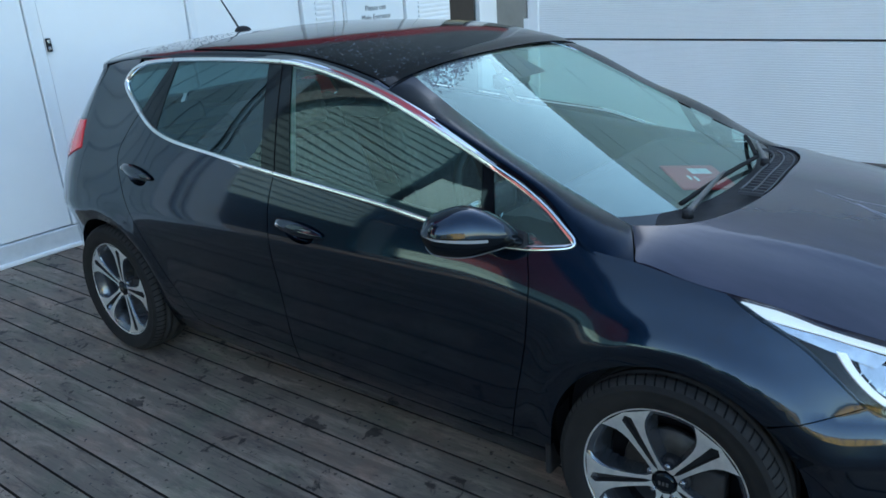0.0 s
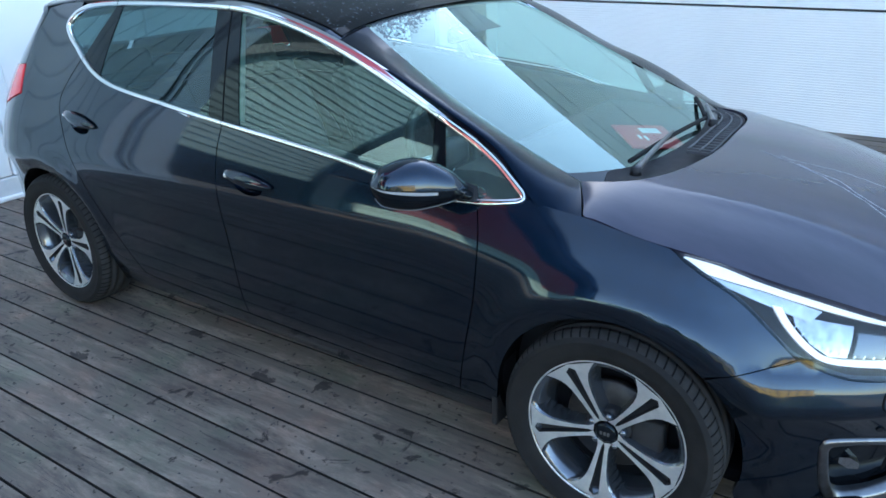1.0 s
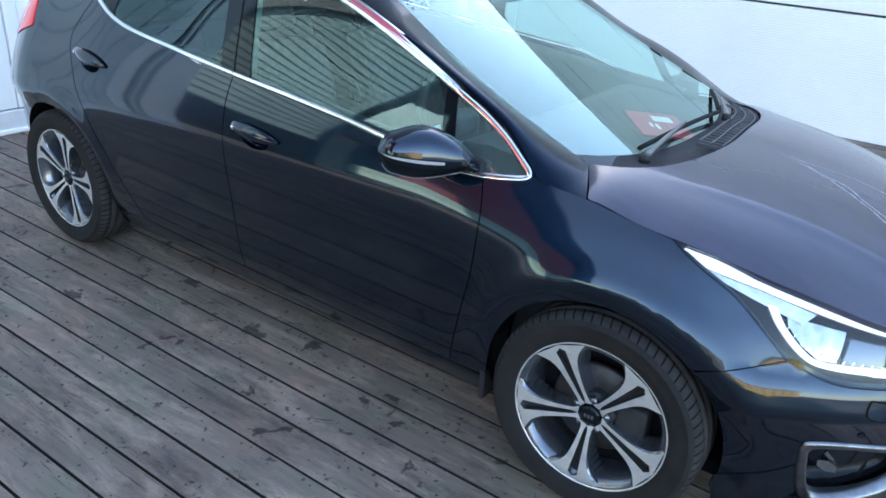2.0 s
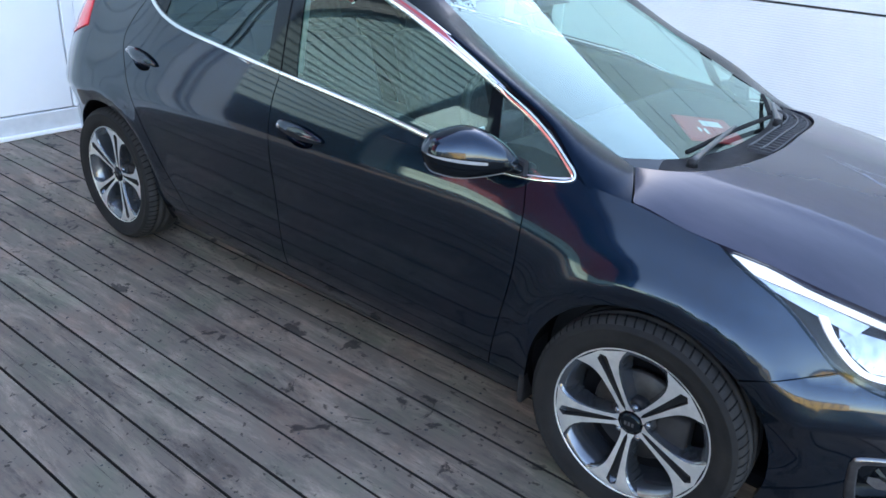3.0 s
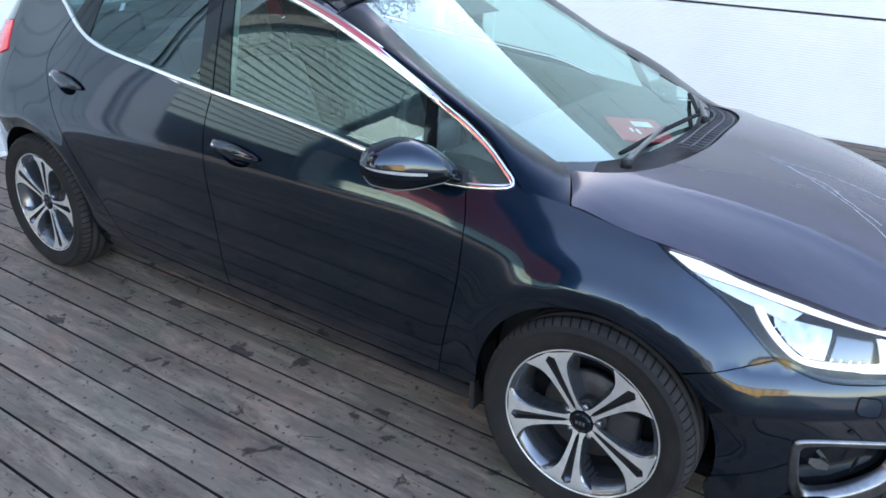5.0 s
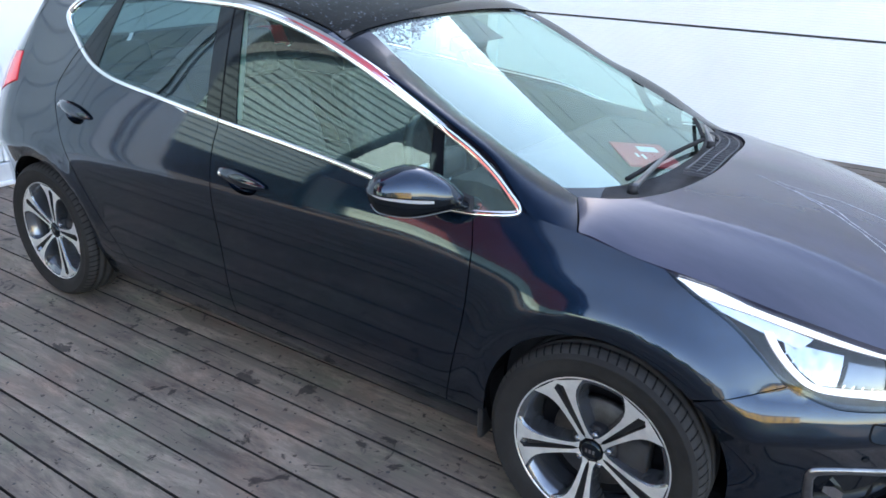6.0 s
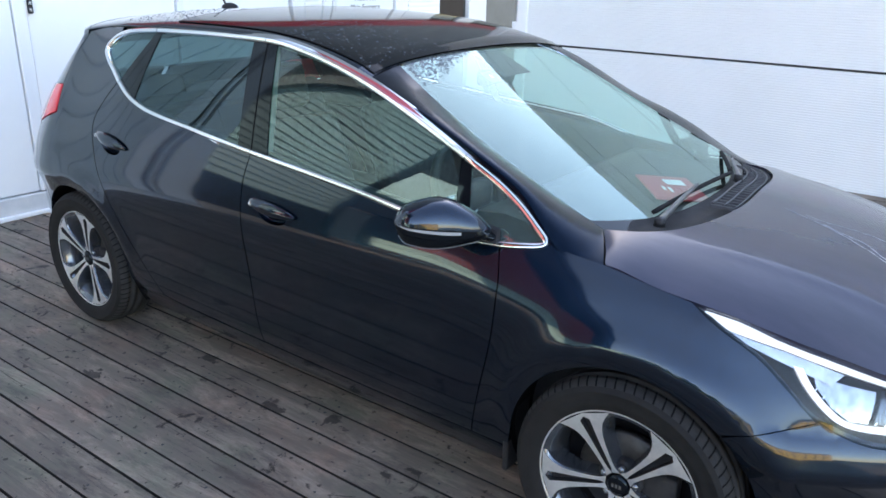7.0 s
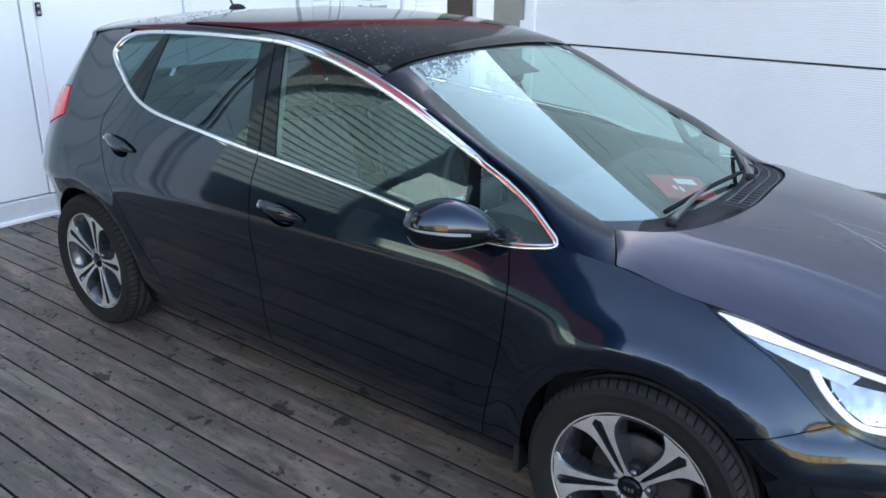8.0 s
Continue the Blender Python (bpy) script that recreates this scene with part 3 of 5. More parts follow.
def build_shell():
    fd = loop_of(flank_line(between(WINDOW_LOW, -1.47, -.41)), flank_line(DOOR_MID), flank_line([(-1.452, .263), (-1.0, .258), (-.494, .264)]), flank_line(DOOR_FRONT)[::-1])
    rd = loop_of(flank_line([(-1.466, .986), (-1.805, 1.017), (-2.037, 1.039), (-2.157, 1.058), (-2.26, 1.088), (-2.353, 1.151)]), flank_line(DOOR_REAR),
                 flank_line([(-2.07, .285), (-1.97, .276), (-1.55, .264), (-1.452, .263)]), flank_line(DOOR_MID)[::-1])
    fh, rh = handle_outline(-1.42, .826, -1.19, .808, .034), handle_outline(-2.42, .916, -2.19, .884, .034)
    sheet("front_door", side, fd, paint, car, h=.028, holes=[fh])
    sheet("rear_door", side, rd, paint, car, h=.028, holes=[rh])
    # wing
    fw = loop_of(flank_line(FENDER_TOP), flank_line([p for p in LAMP_LOW if p[0] < .43] + [(.432, .640)]), flank_line(BUMPER_SEAM)[::-1], arch_line(0, 47, 176),
                 flank_line([(-.347, .33), (-.36, .264), (-.494, .264)], smooth=False), flank_line(DOOR_FRONT)[::-1], flank_line([(-.417, .892), (-.349, .899), (-.298, .909), (-.294, .923)]))
    sheet("front_wing", side, fw, paint, car, h=.022, gap=.0014)
    # rear quarter and pillar, up to the roof rail
    tail_front = [(-2.80, 1.085), (-2.79, .968)]
    rq = loop_of(flank_line(DOOR_REAR), flank_line([(-2.07, .285), (-2.23, .27), (-2.297, .30)], smooth=False), arch_line(1, 2, 140),
                 flank_line([(-2.93, .60), (-2.93, .75), (-2.95, .908), (-2.79, .968)], smooth=False), flank_line(tail_front[::-1], smooth=False),
                 flank_line([(-2.80, 1.085), (-2.775, 1.19), (-2.72, 1.30)]), flank_line([(-2.72, 1.312), (-2.66, 1.324), (-2.6, 1.335), (-2.462, 1.347)]), flank_line(WINDOW_TOP[:5], 5)[::-1],
                 flank_line([(-2.418, 1.169), (-2.353, 1.151)]))
    sheet("rear_quarter", side, rq, paint, car, h=.022)
    sheet("sill", side, loop_of(flank_line([(-.36, .258), (-.36, .175), (-.5, .168), (-1.5, .175), (-2.23, .185), (-2.285, .26)], smooth=False), flank_line([(-2.2, .278)] + SILL + [(-.36, .258)])), paint, car, h=.03)
    nose_end = 1.3
    bl = flank_line(LAMP_LOW[4:], 5)
    fb = loop_of(flank_line(BUMPER_SEAM), bl, [(nose_end, .60), (nose_end, .10)], flank_line([(.62, .09), (.42, .085), (.338, .088)], smooth=False), arch_line(0, -20, 46))
    fog_hole = flank_line(FOG_OUT)
    sheet("front_bumper", side, fb, paint, car, h=.022, gap=.0012, holes=[fog_hole])
    end = REAR_U - .6 * math.pi / 2 + .004
    rb = loop_of(flank_line([(-2.93, .60), (-2.93, .75), (-2.95, .898)], smooth=False), [(-3.1, .90), (-3.2, .80), (end, .78), (end, .22)], flank_line([(-3.1, .22), (-2.95, .24)], smooth=False), arch_line(1, 192, 140, n=12))
    sheet("rear_bumper", side, rb, paint, car, h=.03)
    tl = loop_of(flank_line([(-2.80, 1.085), (-2.79, .968), (-2.95, .908)], smooth=False), [(-3.15, .90), (-3.2, 1.02)], flank_line([(-2.95, 1.07), (-2.80, 1.085)], smooth=False))
    sheet("tail_lamp", side, tl, red_lens, car, h=.03, off=.004, label="red tail lamp")
    tg = loop_of(flank_line([(-2.80, 1.085), (-2.775, 1.19), (-2.72, 1.30)]), [(end, 1.28), (end, 1.255), (-3.31, 1.245), (-3.28, 1.09), (end, 1.075), (end, .79), (-3.2, .80), (-3.15, .90), (-3.2, 1.02)], flank_line([(-2.95, 1.07), (-2.80, 1.085)], smooth=False))
    sheet("tailgate", side, tg, paint, car, h=.035)
    sheet("tailgate_window", side, np.array([(end, 1.255), (-3.31, 1.245), (-3.28, 1.09), (end, 1.075)]), tailgate_glass, car, h=.035, gap=-.004, depth=.004, off=-.004, label="tinted tailgate glass")
    # handles: a bowl behind each opening, the grip across it, the lock
    for hole, (x0, z0), (x1, z1) in ((fh, (-1.42, .826), (-1.19, .808)), (rh, (-2.42, .916), (-2.19, .884))):
        c = hole.mean(0)
        rings = []
        for k, dep in ((1.0, 0.002), (.96, .012), (.8, .024), (.4, .030), (.02, .031)):
            q = c + (hole - c) * k
            rings.append(side(q[:, 0], q[:, 1]) + np.array([0, dep, 0]))
        bowl = np.array(rings)
        bowl = np.concatenate([bowl, bowl[:, :1]], 1)
        part("handle_recess", grid_mesh("handle_recess", bowl, paint), car)
        part("handle_recess", grid_mesh("handle_recess", bowl * np.array([1, -1, 1]), paint, flip=True), car)
        # broad almond grip, hollow behind, with a soft crest along it
        s, a = np.linspace(0, 1, 25), np.linspace(0, 2 * np.pi, 19)
        xs, zs = x0 + .004 + (x1 - x0 - .004) * s, z0 + .014 + (z1 - z0) * s
        full = np.clip(np.sin(np.pi * (.04 + .94 * s ** .85)), 0, 1) ** .62
        base = side(np.repeat(xs[:, None], len(a), 1), zs[:, None] + (.0225 * full)[:, None] * np.cos(a))
        base[:, :, 1] -= (.005 + .012 * full)[:, None] + (.010 * full)[:, None] * np.sin(a) + .003 * full[:, None] * np.exp(-(np.cos(a) / .25) ** 2) * (np.sin(a) > 0)
        for sg in (1, -1):
            part("door_handle", grid_mesh("door_handle", base * np.array([1, sg, 1]), paint, flip=sg < 0), car)
        p = side(np.array([x0 + .018]), np.array([z0 + .006]))[0]
        bm = bmesh.new()
        bmesh.ops.create_uvsphere(bm, u_segments=12, v_segments=8, radius=.009)
        for v in bm.verts:
            v.co = Vector((p[0] + v.co.x, p[1] - .016 + v.co.y * .5, p[2] + v.co.z))
        part("key_cover", bm, car, "chrome lock cover", chrome, True)


FOG_OUT = [(.506, .398), (.524, .422), (.61, .421), (.712, .396), (.755, .365), (.757, .29), (.735, .215), (.685, .185), (.62, .172), (.552, .178), (.523, .235), (.510, .32), (.506, .398)]
FOG_IN = [(.526, .385), (.54, .400), (.612, .401), (.705, .376), (.735, .35), (.732, .29), (.712, .258), (.672, .238), (.62, .226), (.562, .228), (.542, .272), (.532, .33), (.526, .385)]


def trim_ring(name, outer, inner, mat, rise=.006, label="", sink=.006, roll=None):
    """A raised moulding that fills the strip between two outlines of the flank; roll: how far its outer edge rolls on outwards."""
    rows = []
    if roll is not None:
        for k, o in ((1.06, -.006), (1.0, .0004), (.75, .0022), (.5, .0040), (.25, .0054)):
            q = outer + (outer - inner) / np.maximum(np.hypot(*(outer - inner).T), 1e-6)[:, None] * (k * roll)[:, None]
            rows.append(side(q[:, 0], q[:, 1]) + (o * roll / .016 - .004 * (1 - roll / .016))[:, None] * surface_normals(side, q[:, 0], q[:, 1]))
    for k, o in ((0.0, -.004 if roll is None else .0062), (.06, rise * .7 if roll is None else rise), (.3, rise), (.7, rise), (.94, rise * .6), (1.0, -sink)):
        q = outer * (1 - k) + inner * k
        rows.append(side(q[:, 0], q[:, 1]) + o * surface_normals(side, q[:, 0], q[:, 1]))
    P = np.array(rows)
    P = np.concatenate([P, P[:, :1]], 1)
    part(name, grid_mesh(name, P, mat), car, label)
    P = P if roll is None else P[5:]
    part(name, grid_mesh(name, far_side(P), mat, flip=True), car, label)


def build_glazing():
    outer = resample(belt, .02)
    if area(outer) < 0:
        outer = outer[::-1]
    inner = inset(outer, .0145)
    roll = .016 * ease((outer[:, 0] + 1.9) / .4) * ease((-.40 - outer[:, 0]) / .45) * (outer[:, 1] > 1.06 - .24 * (outer[:, 0] + .55) * (outer[:, 0] > -.55)  - .06)
    trim_ring("window_trim", outer, inner, chrome, .007, "polished chrome window surround", roll=roll)
    # joints in the surround
    mid = inset(outer, .007)
    for x, z in ((-1.56, 1.357), (-1.466, .986), (-2.205, 1.353), (-2.353, 1.131), (-.60, 1.10), (-.50, .893)):
        p = np.array([along(np.array(x), np.array(z)), z])
        i = int(np.argmin(np.hypot(*(mid - p).T)))
        line = np.array([outer[i] * (1 - k) + (mid[i] * 2 - outer[i]) * k for k in np.linspace(-.05, 1.05, 5)])
        q = side(line[:, 0], line[:, 1]) + .0068 * surface_normals(side, line[:, 0], line[:, 1])
        tube("trim_joint", q, .0011, under_black, car, n=6)
    pane = inset(outer, .0132)
    cut = {"quarter": ((-2.353, 1.151), (-2.205, 1.353)), "rear": ((-2.225, 1.05), (-2.178, 1.34)), "b1": ((-1.54, .99), (-1.63, 1.35)), "b2": ((-1.386, .991), (-1.505, 1.335)),
           "a1": ((-.558, .89), (-.628, 1.10)), "a2": ((-.512, .89), (-.582, 1.085))}

    def left_of(p, k):
        return clip(p, cut[k][0], cut[k][1])

    def right_of(p, k):
        return clip(p, cut[k][1], cut[k][0])

    for name, q, mat, off, lab in (("quarter_window", left_of(pane, "quarter"), privacy_glass, -.006, "dark tinted glass"),
                                   ("window_post", left_of(right_of(pane, "quarter"), "rear"), gloss_black, -.004, ""),
                                   ("rear_window", left_of(right_of(pane, "rear"), "b1"), privacy_glass, -.006, "dark tinted glass"),
                                   ("centre_post", left_of(right_of(pane, "b1"), "b2"), gloss_black, -.003, "gloss black pillar cover"),
                                   ("front_window", left_of(right_of(pane, "b2"), "a1"), side_glass, -.006, "clear green-tinted glass"),
                                   ("window_post", left_of(right_of(pane, "a1"), "a2"), gloss_black, -.004, ""),
                                   ("corner_window", right_of(pane, "a2"), corner_glass, -.006, "clear green-tinted glass")):
        sheet(name, side, q, mat, car, h=.03, gap=.001, depth=.006, off=off, label=lab)
    sheet("door_edge", side, resample(np.array([(-1.468, .986), (-1.464, .986), (-1.554, 1.345), (-1.558, 1.345)]), .03), under_black, car, h=.03, gap=0, depth=.002, off=-.0015)


RAIL = spline([-2.98, -2.72, -2.462, -2.368, -2.205, -1.878, -1.562, -1.388, -1.221, -1.06, -.903, -.755, -.593, -.482, -.396, -.294, -.13],
              [1.272, 1.318, 1.347, 1.351, 1.358, 1.363, 1.359, 1.339, 1.304, 1.260, 1.209, 1.157, 1.100, 1.052, 1.004, .924, .889])
CROWN = spline([-3.0, -2.56, -2.2, -1.9, -1.6, -1.3, -1.06], [1.335, 1.398, 1.418, 1.420, 1.409, 1.376, 1.331])


def screen_edge(x):
    """Half width and height of the windscreen's side edge."""
    return .56352 - .10786 * x - .15565 * x * x, .82453 - .36910 * x + .06937 * x * x


def roof_point(x, k):
    """Across the roof: k from -1 at the right rail to 1 at the left."""
    T = RAIL(x)
    w = half_width(np.clip(x, REAR_U, None), T)
    a = np.abs(k) ** .8
    y = np.sin(a * np.pi / 2) ** .93
    z = T + (CROWN(x) - T) * np.maximum(1 - y ** 2.4, 0) ** .5
    z = z - .009 * ease((x + 1.13) / .068)
    return np.stack([x, np.sign(k) * w * y, z], -1)


def screen_point(s, q):
    """The windscreen: s from the scuttle up to the roof, q from -1 right to 1 left."""
    x = -.28 + s * (-1.075 + .28)
    ye, ze = screen_edge(x)
    xc = -.2301 - .8423 * s - .0088 * s * (1 - s)
    zc = .9471 + .3758 * s - .0314 * s * (1 - s)
    b = 1 - q * q
    return np.stack([x + (xc - x) * b, ye * q, ze + (zc - ze) * b], -1)


def foot(q):
    """How far the clear glass reaches down, lowest in the middle."""
    return -.12 * (1 - np.abs(q) ** 3)


def hood_edge_x(y):
    a, k = np.clip(np.abs(y) / .622, 0, 1), ease((y + .15) / .3)
    return -.215 + (.24 - .015 * k) * (1 - a ** (3.2 - .9 * k)) ** .5


HOOD_CROWN = spline([-.3, -.15, 0, .2, .4, .6, .72, .80], [.955, .952, .944, .924, .889, .838, .796, .76])
HOOD_DROP = spline([-.2, -.134, -.023, .106, .311, .437, .559, .64, .75], [.052, .055, .073, .085, .092, .099, .108, .112, .115])
HOOD_HALF = spline([-.2, -.134, -.023, .106, .311, .437, .559, .64, .715, .765], [.758, .788, .783, .775, .748, .711, .653, .593, .48, .36])


def hood_top(x, y):
    a = np.sqrt(y * y + .0004)
    z = HOOD_CROWN(x) - HOOD_DROP(x) * (a / np.maximum(HOOD_HALF(x), .3)) ** (4.6 - 2.6 * ease((x + .1) / .8)) - .04 * ease(y / .7)
    ridge = np.exp(-((a - (.56 - .22 * np.clip(x, 0, .8))) / .030) ** 2)
    return np.stack([x, y, z + .0030 * ridge * ease((x + .15) / .3)], -1)


def build_top():
    xs = np.concatenate([np.linspace(-2.745, -2.6, 8), np.linspace(-2.58, -1.062, 56)])
    ks = np.linspace(-1, 1, 61)
    X, K = np.meshgrid(xs, ks, indexing="ij")
    part("roof", grid_mesh("roof", roof_point(X, K), paint, flip=False), car)
    # panoramic pane let into the roof
    pane_x, pane_k = np.meshgrid(np.linspace(-2.12, -1.066, 40), np.linspace(-.74, .74, 41), indexing="ij")
    P = roof_point(pane_x, pane_k) + np.array([0, 0, .004])
    part("sunroof", grid_mesh("sunroof", P, roof_glass), car, "black panoramic glass roof pane")
    for line in (P[:, 0], P[:, -1], P[0], P[24]):
        tube("sunroof_seal", line + np.array([0, 0, -.0016]), .0022, under_black, car, n=6)
    # spoiler lip
    sp = []
    for k in np.linspace(-.93, .93, 41):
        a = roof_point(np.array(-2.742), np.array(k))
        b = 1 - abs(k) ** 4
        sp.append([a + (0, 0, .001), a + (-.02 - .05 * b, 0, -.010), a + (-.03 - .055 * b, 0, -.024), a + (-.028 - .05 * b, 0, -.06), a + (-.01, 0, -.080), a + (.05, 0, -.085)])
    sp = [[sum(sp[0]) / 6] * 6] + sp + [[sum(sp[-1]) / 6] * 6]
    part("spoiler", grid_mesh("spoiler", np.array(sp), paint, flip=True), car)
    # front pillars, running down to the bonnet's rear corner
    corner = np.linspace(0, 1, 13) ** 1.3
    steps = [(x, x, 0.0) for x in np.linspace(-1.085, -.42, 34)] + [(-.42 + .289 * t, -.42 + .198 * t, t) for t in np.linspace(.05, 1, 20)]
    for sg in (-1, 1):
        joint = hood_top(-.1275 - .087 * corner, sg * (.786 - .156 * corner)) - np.array([0, 0, .001])
        rows = []
        for xa, xb, k in steps:
            a = side(np.array(xa), RAIL(xa) + .002)
            a = a if sg < 0 else far_side(a)
            ye, ze = screen_edge(xb)
            b = np.array([xb, sg * (ye + .004), ze + .003])
            wide, row = np.linalg.norm(b - a), []
            for i, t in enumerate(corner):
                swell = a + (b - a) * t + np.array([.12, sg * .30, .95]) * (.06 + .32 * ease((xa + 1.085) / .35) if sg < 0 else .12) * wide * t ** .45 * (1 - t)
                row.append(swell * (1 - ease(k)) + ease(k) * (joint[i] + (a - joint[0]) * (1 - t) ** 2))
            rows.append(row)
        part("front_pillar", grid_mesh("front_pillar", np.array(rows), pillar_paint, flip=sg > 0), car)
    # windscreen with its black border
    S, Q = np.meshgrid(np.linspace(0, 1, 56), np.linspace(-1, 1, 61), indexing="ij")
    part("windscreen", grid_mesh("windscreen", screen_point(foot(Q) + (1 - foot(Q)) * S, Q), screen_glass, flip=True), car, "clear windscreen, wet along its top edge")
    part("screen_border", grid_mesh("screen_border", screen_point(-.17 + (foot(Q) + .17) * S, Q), gloss_black, flip=True), car)
    for s0, s1, q0, q1, d in ((.0, .955, -1, -.975, 1), (.0, .955, .975, 1, 1)):
        S, Q = np.meshgrid(np.linspace(s0, s1, 24), np.linspace(q0, q1, 41), indexing="ij")
        part("screen_border", grid_mesh("screen_border", screen_point(S, Q) - np.array([.003, 0, .005]) * d, gloss_black, flip=True), car)
    S, Q = np.meshgrid(np.linspace(.80, .985, 10), np.linspace(-.16, .20, 14), indexing="ij")
    part("sensor_cover", grid_mesh("sensor_cover", screen_point(S, Q) - np.array([.004, 0, .008]), cover_grey), car, "grey sensor cover behind the glass")
    S, Q = np.meshgrid(np.linspace(.775, .845, 8), np.linspace(-.36, -.25, 8), indexing="ij")
    part("sticker", grid_mesh("sticker", screen_point(S, Q) - np.array([.003, 0, .006]), cover_grey), car, "dark sticker inside the screen")
    S, Q = np.meshgrid(np.linspace(.80, .825, 4), np.linspace(-.315, -.295, 4), indexing="ij")
    part("sticker_mark", grid_mesh("sticker_mark", screen_point(S, Q) - np.array([.001, 0, .003]), yellow_mark), car, "small yellow-green mark")
    # bonnet
    y = np.linspace(-.618, .618, 61)
    back = np.stack([hood_edge_x(y), y], -1)
    rim = flow([(-.215, .622), (-.1795, .690), (-.1475, .748), (-.128, .787), (-.094, .786), (-.018, .782), (.106, .773), (.311, .748), (.437, .711), (.559, .653), (.64, .593), (.715, .48), (.765, .3), (.785, .1), (.785, -.1), (.765, -.3), (.715, -.48),
                (.64, -.593), (.559, -.653), (.437, -.711), (.311, -.748), (.106, -.773), (-.018, -.782), (-.094, -.786), (-.128, -.787), (-.1475, -.748), (-.1795, -.690), (-.215, -.622)], 5)
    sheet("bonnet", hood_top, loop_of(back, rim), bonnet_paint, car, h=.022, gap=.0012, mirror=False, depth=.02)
    # scuttle
    rows = []
    for t in np.linspace(0, 1, 9):
        yy = np.linspace(-.615, .615, 61)
        a = np.stack([hood_edge_x(yy) - .006, yy, hood_top(hood_edge_x(yy), yy)[:, 2] - .009], -1)
        low = ease((np.abs(yy) - .45) / .12)
        b = screen_point(foot(yy / .6) - .004 - .085 * low, np.clip(yy / .585, -1, 1)) + np.array([0, 0, .003])
        dip = -.022 * math.sin(math.pi * t) ** .7 * (1 - low)
        rows.append(a + (b - a) * t + np.stack([0 * dip, 0 * dip, dip], -1))
    part("scuttle", grid_mesh("scuttle", np.array(rows), trim_black, flip=True), car)
    # vent bars in the scuttle
    for i in range(22):
        yy = -.17 + i * .0335
        x1 = float(hood_edge_x(yy)) - .018
        z = float(hood_top(np.array(x1), np.array(yy))[2]) - .017
        bm = box_bm((x1 - .075, yy, z - .006), (x1, yy + .006, z + .003))
        part("vent_slat", bm, car, "", vent_plastic)
    for k in (0, 1, 2):
        yy = np.linspace(-.17, .565, 32)
        xx = hood_edge_x(yy) - .018 - .036 * k
        tube("vent_bar", np.stack([xx, yy, hood_top(xx, yy)[:, 2] - .013], -1), .0032, vent_plastic, car, n=6)
    # dried water runs on the bonnet
    for run in (((.13, -.075), (.19, -.10), (.25, -.12), (.35, -.17), (.45, -.228), (.56, -.30)), ((.19, -.078), (.235, -.088), (.28, -.08), (.36, -.062), (.42, -.062), (.55, -.07)), ((.25, -.112), (.31, -.138), (.36, -.145), (.40, -.17), (.44, -.205), (.54, -.25))):
        line = flow(run, 9)
        line = line + np.stack([0 * line[:, 0], .0016 * np.sin(line[:, 0] * 130 + line[:, 1] * 60)], -1)
        P = hood_top(line[:, 0], line[:, 1]) + np.array([0, 0, .0006])
        wide = (.0017 + .0011 * np.sin(line[:, 0] * 90) ** 2)[:, None] * np.array([.4, 1, 0])
        part("water_run", grid_mesh("water_run", np.stack([P - wide, P + np.array([0, 0, .0006]), P + wide], 1), dry_mark), car, "pale dried water run")


def wiper(pivot, elbow, tips):
    z = .962
    arm = flow([(*pivot, .938), (pivot[0] + (elbow[0] - pivot[0]) * .4, pivot[1] + (elbow[1] - pivot[1]) * .4, .946), (*elbow, .950)], 8)
    w = tube("wiper_arm", arm, np.linspace(.011, .006, len(arm)), wiper_paint, car, n=8)
    a, b = np.array(tips[0]), np.array(tips[1])
    blade = np.array([a + (b - a) * t + np.array([0, 0, .006 * math.sin(math.pi * t)]) for t in np.linspace(0, 1, 14)])
    tube("wiper_blade", blade, .0085, rubber, car, n=8, squash=.8)
    bm = bmesh.new()
    bmesh.ops.create_cone(bm, cap_ends=True, segments=16, radius1=.017, radius2=.014, depth=.022)
    for v in bm.verts:
        v.co += Vector((*pivot, .935))
    part("wiper_cap", bm, car, "", trim_black, True)


